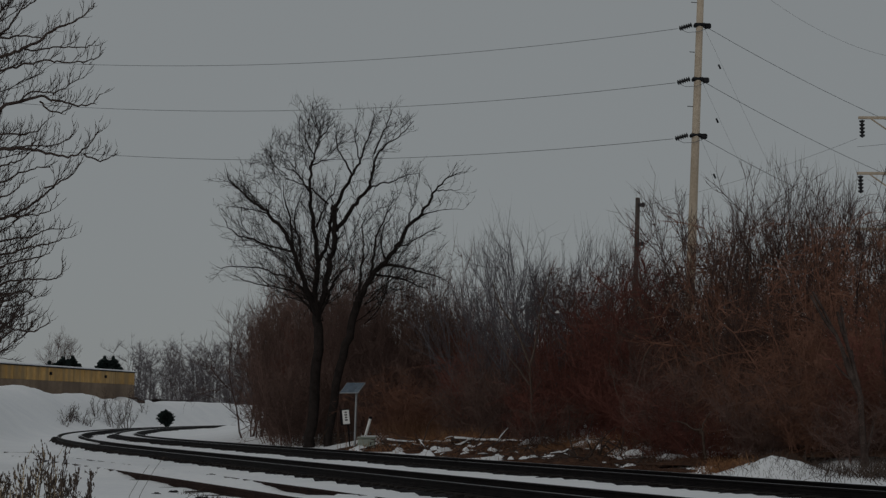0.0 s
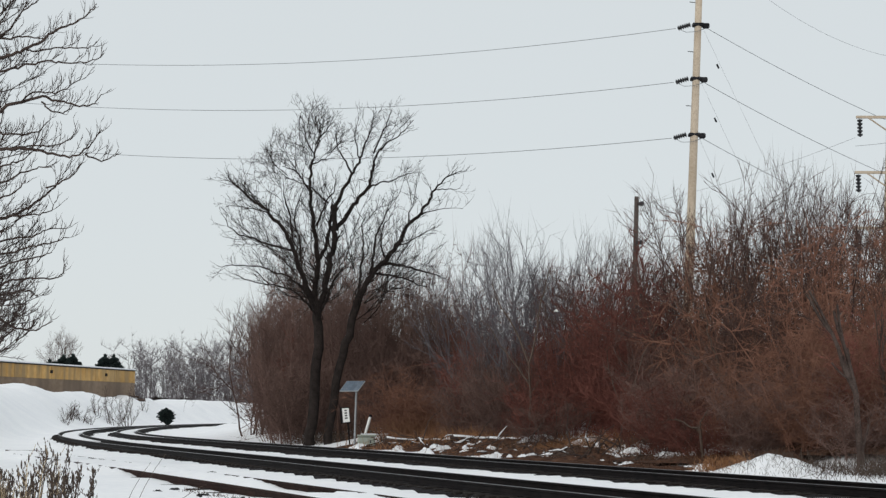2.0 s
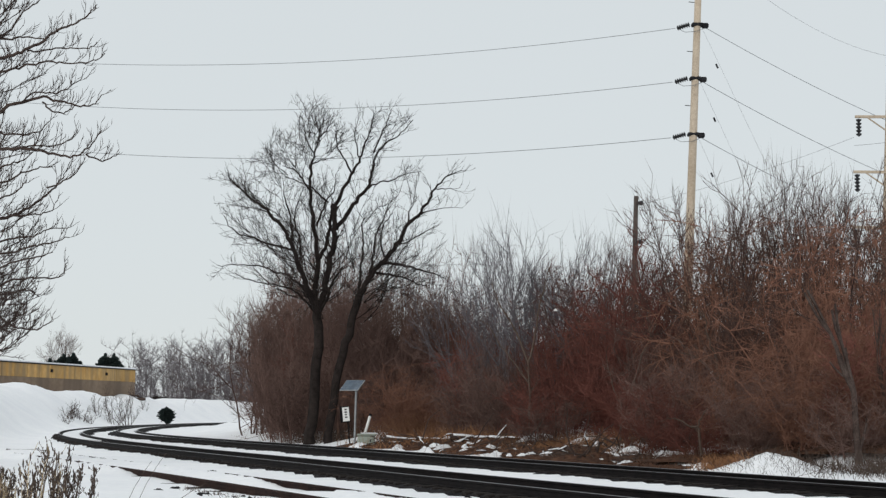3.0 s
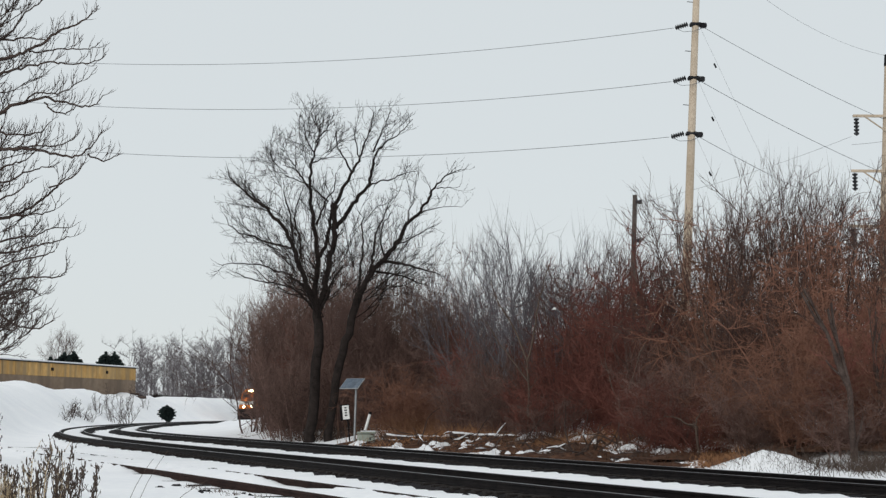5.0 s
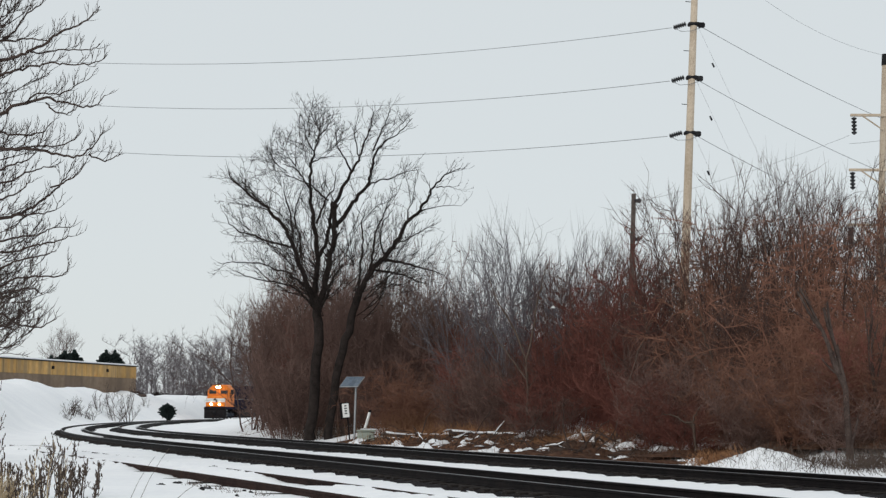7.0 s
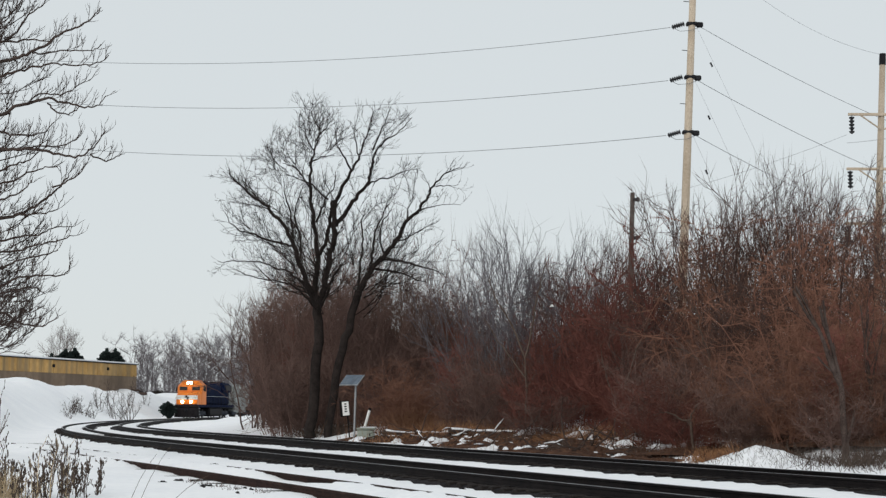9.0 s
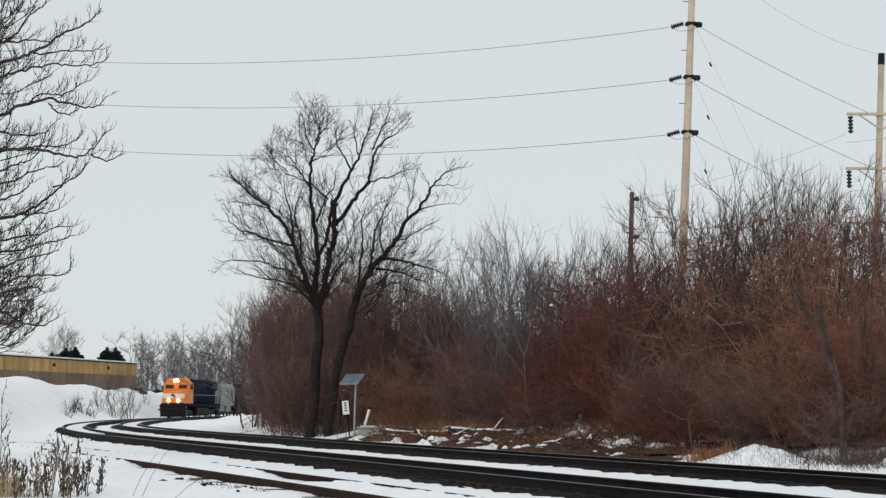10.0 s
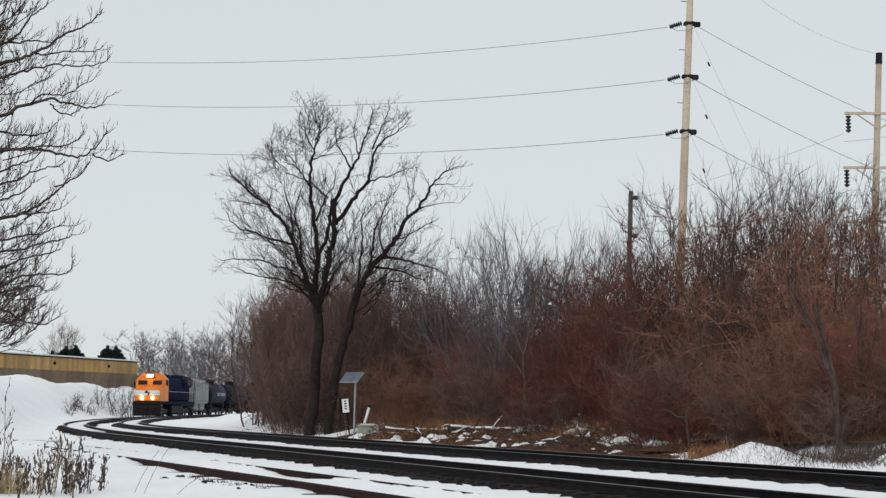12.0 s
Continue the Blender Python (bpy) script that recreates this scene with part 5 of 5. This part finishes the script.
part("roof_snow", Geo().box((0, 12, 7.85), (ln + 0.2, 24.2, 0.2), 0.08), SNOW_CRUST, bld, "snow lying on the roof")
for i in range(6):
    part("vent", Geo().box((-ln / 2 + 6 + i * 15.5, -0.08, 6.9), (0.55, 0.14, 0.40), 0.03), BLACK, bld, "small dark wall vent" if i == 0 else "")

# ---- far woods ----
def far_woods(name, label, pts, seed, tall, mat):
    rng_ = np.random.default_rng(seed)
    geo = Geo()
    for x, y in pts:
        z = level(x, y)
        h = tall * rng_.uniform(0.6, 1.1)
        stem, d = shoot(rng_, (x, y, z - 0.3), (rng_.normal(0, 0.06), 0, 1), h, 5, 0.06, 0.03)
        geo.tube(stem, np.linspace(0.08, 0.025, 6), 3)
        for k in range(11):
            j = rng_.integers(0, 6)
            br, _ = shoot(rng_, stem[j], (rng_.normal(0, 0.8), rng_.normal(0, 0.8), 0.7), h * rng_.uniform(0.15, 0.38), 3, 0.14, 0.10)
            geo.tube(br, [0.045, 0.035, 0.03, 0.02], 3)
            for _ in range(16):
                tw, _d = shoot(rng_, br[rng_.integers(1, 4)], (rng_.normal(0, 0.8), rng_.normal(0, 0.8), 0.8), h * rng_.uniform(0.08, 0.2), 1, 0.15, 0.1)
                geo.spike(tw[0], tw[1], 0.022)
    return solid(name, geo, mat, label, "woods", kind="stuff")


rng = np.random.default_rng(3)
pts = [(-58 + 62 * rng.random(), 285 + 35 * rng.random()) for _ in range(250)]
far_woods("far_woods", "hazy grey bare woods beyond the field", pts, 1, 9.2, TWIG_FAR_HAZED)
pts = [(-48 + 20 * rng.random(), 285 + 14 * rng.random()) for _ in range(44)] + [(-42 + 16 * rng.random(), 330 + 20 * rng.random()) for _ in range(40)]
far_woods("far_woods", "hazy grey bare woods beyond the field", pts, 5, 9.4, TWIG_FAR_HAZED)
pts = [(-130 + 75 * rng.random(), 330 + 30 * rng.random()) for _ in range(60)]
far_woods("far_woods", "hazy grey bare woods beyond the warehouse", pts, 2, 5.5, TWIG_FAR_HAZED)
for x, y, tall in ((-70.0, 285, 15.5), (-67.4, 287, 17.0), (-49.0, 300, 12.5)):
    plant("tall", x, y, tall, 40 * x, int(-x), 1.0)
for i, (x, y, r, tall) in enumerate(((-69.0, 282, 1.8, 7.2), (-66.8, 283, 2.4, 8.2), (-64.9, 282, 2.2, 8.6), (-59.5, 283, 2.1, 8.4), (-58.2, 284, 2.0, 8.4))):
    evergreen("spruce", "dark bushy evergreen beyond the warehouse", x, y, r, tall, 60 + i, True)

# a dark hedge along the crest of the bank
rng = np.random.default_rng(21)
geo = Geo()
for i in range(1500):
    x, y = MAIN.at(MAIN.of_y(218) + 62 * rng.random(), 19.5 + rng.normal(0, 0.35))
    z = level(x, y)
    for _ in range(2):
        tw, _d = shoot(rng, (x, y, z - 0.05), (rng.normal(0, 0.9), rng.normal(0, 0.9), 0.8), rng.uniform(0.3, 0.6), 1, 0.1, 0)
        geo.tube(tw, [0.04, 0.02], 3)
solid("hedge", geo, BARK_DARK, "low dark hedge along the crest of the bank", "hedge", kind="stuff")


# ---- the train: each vehicle faces +y, its origin on the rails at its middle ----
CARS = []  # (thing, distance of its middle behind the nose, half the distance between its bogies, how far the origin lies ahead of their middle)
WHEELS = []  # (wheelset, pose on its bogie, radius)


def bogie(parent, y, axles, r, label):
    """Side frames, springs and wheelsets that turn."""
    half = 1.0 if len(axles) == 2 else 1.9
    geo = Geo()
    for sgn in (-1, 1):
        geo.box((sgn * 1.08, 0, r + 0.12), (0.16, half * 2 + 0.5, 0.34), 0.05)
        for a in axles:
            geo.box((sgn * 1.12, a, r + 0.02), (0.2, 0.42, 0.40), 0.06)
        for a in np.linspace(-half * 0.5, half * 0.5, 2):
            geo.lathe((sgn * 1.13, a, r - 0.25), [(0.13, 0), (0.13, 0.4)], 2, 8)
    geo.box((0, 0, r + 0.2), (2.0, 0.6, 0.3), 0.04)
    b = part("bogie", geo, TRUCK, parent, label, at=pose(0, y, 0))
    for a in axles:
        w = Geo()
        for sgn in (-1, 1):
            w.lathe((sgn * 0.755, 0, 0), [(r * 0.35, -0.07), (r * 0.85, -0.05), (r, -0.065), (r, 0.05), (r * 0.85, 0.05), (r * 0.35, 0.07)], 0, 18)
        w.tube([(-0.9, 0, 0), (0.9, 0, 0)], 0.09, 8, True)
        ws = part("wheelset", w, STEEL_DARK, b, at=pose(0, a, r))
        WHEELS.append((ws, (0, a, r), r))


def locomotive():
    e = thing("locomotive", "orange-nosed dark blue diesel locomotive with lit headlights", "locomotive")
    part("underframe", Geo().box((0, -1.2, 1.48), (3.05, 23.6, 0.34), 0.04), NAVY, e, "dark blue underframe")
    part("fuel_tank", Geo().box((0, -0.9, 0.74), (2.85, 8.4, 1.15), 0.22), BLACK, e, "black fuel tank")
    # the pilot: a plough under a step well
    def row(w, y, z0, z1):
        return [(-w, y, z0), (w, y, z0), (w, y, z1), (-w, y, z1)]
    part("pilot", Geo().loft([row(1.5, 10.2, 0.12, 1.5), row(1.5, 10.75, 0.10, 1.5), row(1.3, 11.05, 0.09, 0.95)]).box((0, 10.7, 1.42), (3.0, 0.5, 0.3), 0.05), BLACK, e, "black pilot plough and steps")
    part("coupler", Geo().box((0, 11.15, 0.95), (0.32, 0.5, 0.34), 0.08), STEEL_DARK, e)
    # nose and cab, lofted with a rake
    def face(w, y, z0, z1, c):
        return [(-w, y, z0), (w, y, z0), (w, y, z1 - c), (w - c, y, z1), (-w + c, y, z1), (-w, y, z1 - c)]
    nose = part("nose", Geo().loft([face(1.50, 8.6, 1.65, 3.25, 0.2), face(1.46, 9.7, 1.65, 3.1, 0.22), face(1.36, 10.45, 1.65, 2.95, 0.3), face(1.28, 10.6, 1.7, 2.8, 0.3)]), CORN, e, "orange wide nose")
    part("nose_band", Geo().box((0, 10.62, 2.52), (2.62, 0.05, 0.52), 0.02), WHITE, nose, "white band across the nose")
    part("emblem", Geo().box((0, 10.66, 2.5), (0.55, 0.03, 0.10), 0.01, pose(0.03, 0, 0.05, 0, 0, 0)).box((0.08, 10.66, 2.66), (0.22, 0.03, 0.2), 0.02).box((-0.12, 10.66, 2.38), (0.16, 0.03, 0.2), 0.02), BLACK, nose, "dark emblem shape")
    cab = part("cab", Geo().loft([face(1.55, 6.4, 1.65, 4.5, 0.5), face(1.55, 8.5, 1.65, 4.5, 0.5), face(1.53, 8.95, 1.65, 4.05, 0.35), face(1.5, 9.1, 1.65, 3.2, 0.2)]), CORN, e, "orange cab")
    part("cab_roof", Geo().loft([face(1.2, 6.3, 4.3, 4.66, 0.3), face(1.2, 8.55, 4.3, 4.62, 0.3), face(0.9, 8.85, 4.2, 4.45, 0.2)]), CORN, cab, "rounded orange cab roof")
    for sgn in (-1, 1):
        part("windshield", Geo().box((0, 0, 0), (0.98, 0.06, 0.58), 0.04, pose(sgn * 0.78, 9.0, 3.68, 15, 0, 0)), GLASS, cab, "dark windshield")
        part("side_window", Geo().box((sgn * 1.555, 7.5, 3.65), (0.05, 1.5, 0.62), 0.02), GLASS, cab, "dark side window")
        part("ditch_light", Geo().lathe((sgn * 0.56, 10.70, 1.98), [(0.15, -0.08), (0.16, 0.02), (0.09, 0.06)], 1, 14), LAMP_LOW, e, "lit ditch light")
        part("mirror", Geo().box((sgn * 1.78, 8.4, 3.5), (0.10, 0.2, 0.5), 0.03).tube([(sgn * 1.5, 8.3, 3.5), (sgn * 1.78, 8.4, 3.5)], 0.03, 5), BLACK, e)
    lamp = part("headlight_housing", Geo().box((0, 8.98, 4.32), (0.75, 0.4, 0.40), 0.08), BLACK, cab, "headlight housing")
    part("headlight", Geo().lathe((-0.17, 9.2, 4.32), [(0.15, -0.05), (0.17, 0.02), (0.10, 0.05)], 1, 14).lathe((0.17, 9.2, 4.32), [(0.15, -0.05), (0.17, 0.02), (0.10, 0.05)], 1, 14), LAMP, lamp, "lit headlight")
    # the long hood behind
    hood = part("hood", Geo().box((0, -2.8, 2.95), (2.05, 18.4, 2.6), 0.18), NAVY, e, "dark blue engine hood")
    for i in range(13):
        for sgn in (-1, 1):
            part("hood_door", Geo().box((sgn * 1.03, 4.4 - i * 0.95, 2.7), (0.05, 0.86, 1.7), 0.015), NAVY, hood)
    part("radiator", Geo().box((0, -8.9, 3.95), (3.05, 5.8, 1.25), 0.3, top=(0.25, 0.1)), NAVY, e, "flared radiator section")
    part("dynamic_brake", Geo().box((0, 4.4, 4.1), (2.7, 3.0, 0.9), 0.25), NAVY, e)
    part("air_filter", Geo().box((0.0, 5.9, 3.0), (2.9, 1.0, 2.5), 0.15), NAVY, e)
    part("louvre_panel", Geo().box((-1.53, -8.9, 3.9), (0.04, 4.0, 0.7), 0.01).box((1.53, -8.9, 3.9), (0.04, 3.6, 0.7), 0.01), STEEL_DARK, e)
    for y in (-7.2, -8.9, -10.6):
        part("roof_fan", Geo().lathe((0, y, 4.56), [(0.72, 0), (0.72, 0.14), (0.6, 0.17)], 2, 18), STEEL_DARK, e)
    part("exhaust", Geo().box((0, 0.2, 4.36), (0.6, 1.3, 0.28), 0.06), BLACK, e)
    for sgn in (-1, 1):
        part("handrail", Geo().tube([(sgn * 1.48, 6.0, 2.7), (sgn * 1.48, -12.6, 2.7)], 0.025, 5), GALV, e, "grey handrail")
        for i in range(10):
            part("stanchion", Geo().tube([(sgn * 1.48, 5.8 - i * 2.0, 1.6), (sgn * 1.48, 5.8 - i * 2.0, 2.7)], 0.022, 5), STEEL_DARK, e)
        part("front_rail", Geo().tube([(sgn * 1.4, 10.75, 1.6), (sgn * 1.4, 10.8, 2.5), (sgn * 0.7, 10.8, 2.45)], 0.022, 5), GALV, e)
        for i in range(3):
            part("step_plate", Geo().box((sgn * 1.42, 10.3, 0.45 + i * 0.36), (0.25, 0.6, 0.05), 0.01), GALV, e)
    bogie(e, 6.9, (-1.85, 0, 1.85), 0.53, "blue-grey three-axle bogie")
    bogie(e, -8.5, (-1.85, 0, 1.85), 0.53, "blue-grey three-axle bogie")
    e.scale = (1.05, 1.05, 1.05)
    CARS.append((e, 11.8, 8.1, 0.8))


def hopper(behind):
    h = thing("hopper_car", "grey covered hopper car behind the locomotive", "hopper car")

    def sec(y, w, z0, z1):
        return [(-w * 0.9, y, z0), (w * 0.9, y, z0), (w, y, z0 + 0.5), (w, y, z1 - 0.5), (w * 0.72, y, z1), (-w * 0.72, y, z1), (-w, y, z1 - 0.5), (-w, y, z0 + 0.5)]
    part("body", Geo().loft([sec(-4.6, 1.5, 1.7, 4.5), sec(-4.2, 1.58, 1.5, 4.55), sec(4.2, 1.58, 1.5, 4.55), sec(4.6, 1.5, 1.7, 4.5)]), HOPPER, h, "pale grey steel body")
    for i in range(8):
        for sgn in (1, -1):
            part("rib", Geo().box((sgn * 1.59, -3.85 + i * 1.1, 2.9), (0.07, 0.10, 2.3), 0.015), HOPPER, h)
    for y in (-2.2, 2.2):
        part("bay", Geo().box((0, y, 1.15), (2.3, 3.0, 1.1), 0.1, Matrix.Identity(4), None), HOPPER, h, "grey discharge bay")
    # plain black box added to keep the underside solidly dark
    part("brake_rigging", Geo().box((0, 0, 0.72), (1.7, 5.0, 0.55), 0.12), BLACK, h, "dark filler box under the floor")
    part("roof_walk", Geo().box((0, 0, 4.68), (1.0, 8.6, 0.06), 0.01), GALV, h)
    for i in range(4):
        part("hatch", Geo().box((0, -2.7 + i * 1.8, 4.76), (0.7, 1.0, 0.12), 0.04), HOPPER, h)
    part("sill", Geo().box((0, 0, 1.05), (0.5, 11.2, 0.35), 0.03), BLACK, h)
    for sgn in (-1, 1):
        part("end_platform", Geo().box((0, sgn * 5.05, 1.2), (2.7, 1.1, 0.12), 0.02).tube([(-1.3, sgn * 5.3, 1.2), (-1.3, sgn * 4.6, 4.2)], 0.03, 5).tube([(1.3, sgn * 5.3, 1.2), (1.3, sgn * 4.6, 4.2)], 0.03, 5), STEEL_DARK, h)
        bogie(h, sgn * 3.7, (-0.9, 0.9), 0.5, "dark two-axle bogie")
    CARS.append((h, behind + 5.75, 3.7, 0.0))


def tank_car(behind, mat, label):
    c = thing("tank_car", label, "tank car", group="tank cars of the train")
    ends = [(0.05, -5.8), (0.7, -5.73), (1.15, -5.5), (1.42, -5.15), (1.53, -4.7), (1.53, 4.7), (1.42, 5.15), (1.15, 5.5), (0.7, 5.73), (0.05, 5.8)]
    part("tank", Geo().lathe((0, 0, 2.72), ends, 1, 28), mat, c, smooth=True)
    part("dome", Geo().lathe((0, 0, 4.15), [(0.62, 0), (0.62, 0.45), (0.55, 0.6), (0.2, 0.66)], 2, 16).box((0, 1.2, 4.35), (0.3, 0.4, 0.4), 0.05), BLACK, c, "valve housing on top")
    part("platform", Geo().box((0, 0, 4.28), (1.9, 2.6, 0.05), 0.01), STEEL_DARK, c)
    for sgn in (-1, 1):
        part("platform_rail", Geo().tube([(sgn * 0.95, -1.3, 4.3), (sgn * 0.95, -1.3, 5.0), (sgn * 0.95, 1.3, 5.0), (sgn * 0.95, 1.3, 4.3)], 0.025, 5), STEEL_DARK, c)
        part("ladder", Geo().tube([(sgn * 1.58, -0.3, 1.0), (sgn * 1.56, -0.3, 3.2), (sgn * 0.95, -0.3, 4.3)], 0.025, 5).tube([(sgn * 1.58, 0.3, 1.0), (sgn * 1.56, 0.3, 3.2), (sgn * 0.95, 0.3, 4.3)], 0.025, 5), STEEL_DARK, c)
        part("saddle", Geo().box((0, sgn * 4.2, 1.25), (2.4, 1.0, 0.75), 0.1), BLACK, c)
        part("end_rail", Geo().tube([(-1.3, sgn * 6.3, 1.1), (-1.3, sgn * 6.3, 2.1), (1.3, sgn * 6.3, 2.1), (1.3, sgn * 6.3, 1.1)], 0.03, 5), STEEL_DARK, c)
        bogie(c, sgn * 4.2, (-0.9, 0.9), 0.5, "dark two-axle bogie")
    part("sill", Geo().box((0, 0, 1.0), (0.6, 12.9, 0.4), 0.03), BLACK, c)
    # black filler, added so no bright snow shows between the bogies
    part("brake_rigging", Geo().box((0, 0, 0.70), (1.7, 6.0, 0.6), 0.12), BLACK, c, "dark filler box under the floor")
    part("walkway", Geo().box((0, 6.0, 1.15), (2.7, 0.9, 0.08), 0.02).box((0, -6.0, 1.15), (2.7, 0.9, 0.08), 0.02), BLACK, c)
    for y in (-2.4, 2.4):
        part("tank_band", Geo().lathe((0, y, 2.72), [(1.53, -0.06), (1.55, -0.05), (1.55, 0.05), (1.53, 0.06)], 1, 28), BLACK, c)
    # a pale bar along each side of the grey tanks
    if mat == TANK_GREY:
        for sgn in (-1, 1):
            part("lettering_band", Geo().box((sgn * 1.53, -0.8, 2.78), (0.03, 5.2, 0.42), 0.01), HOPPER, c, "pale band along the side of the tank")
    CARS.append((c, behind + 6.7, 4.2, 0.0))


locomotive()
hopper(24.4)
tank_car(36.0, TANK_GREY, "dark grey tank car with a top platform")
tank_car(49.5, TANK, "black tank car with a top platform")
tank_car(63.0, TANK, "black tank car with a top platform")
tank_car(76.5, TANK_GREY, "dark grey tank car with a top platform")


def nose_at(t):
    """How far along the main line the nose stands: it slows a little as it comes."""
    return 375.29 - 11.63 * t + 0.101 * t * t


def motions():
    """The train rolls in along the main line, its wheels turning."""
    for car, behind, half, ahead in CARS:
        rows_ = []
        for i in range(49):
            t = i * 0.25
            fx, fy = MAIN.at(nose_at(t) + behind - half)
            bx, by = MAIN.at(nose_at(t) + behind + half)
            rows_.append((t, pose((fx + bx) / 2, (fy + by) / 2, RAIL_TOP, 0, 0, math.degrees(math.atan2(fy - by, fx - bx)) - 90) @ pose(0, ahead, 0)))
        walk(car, rows_)
    for ws, (x, y, z), r in WHEELS:
        walk(ws, [(i / 15, pose(x, y, z) @ pose(0, 0, 0, -math.degrees((nose_at(0) - nose_at(i / 15)) / r))) for i in range(181)])


motions()
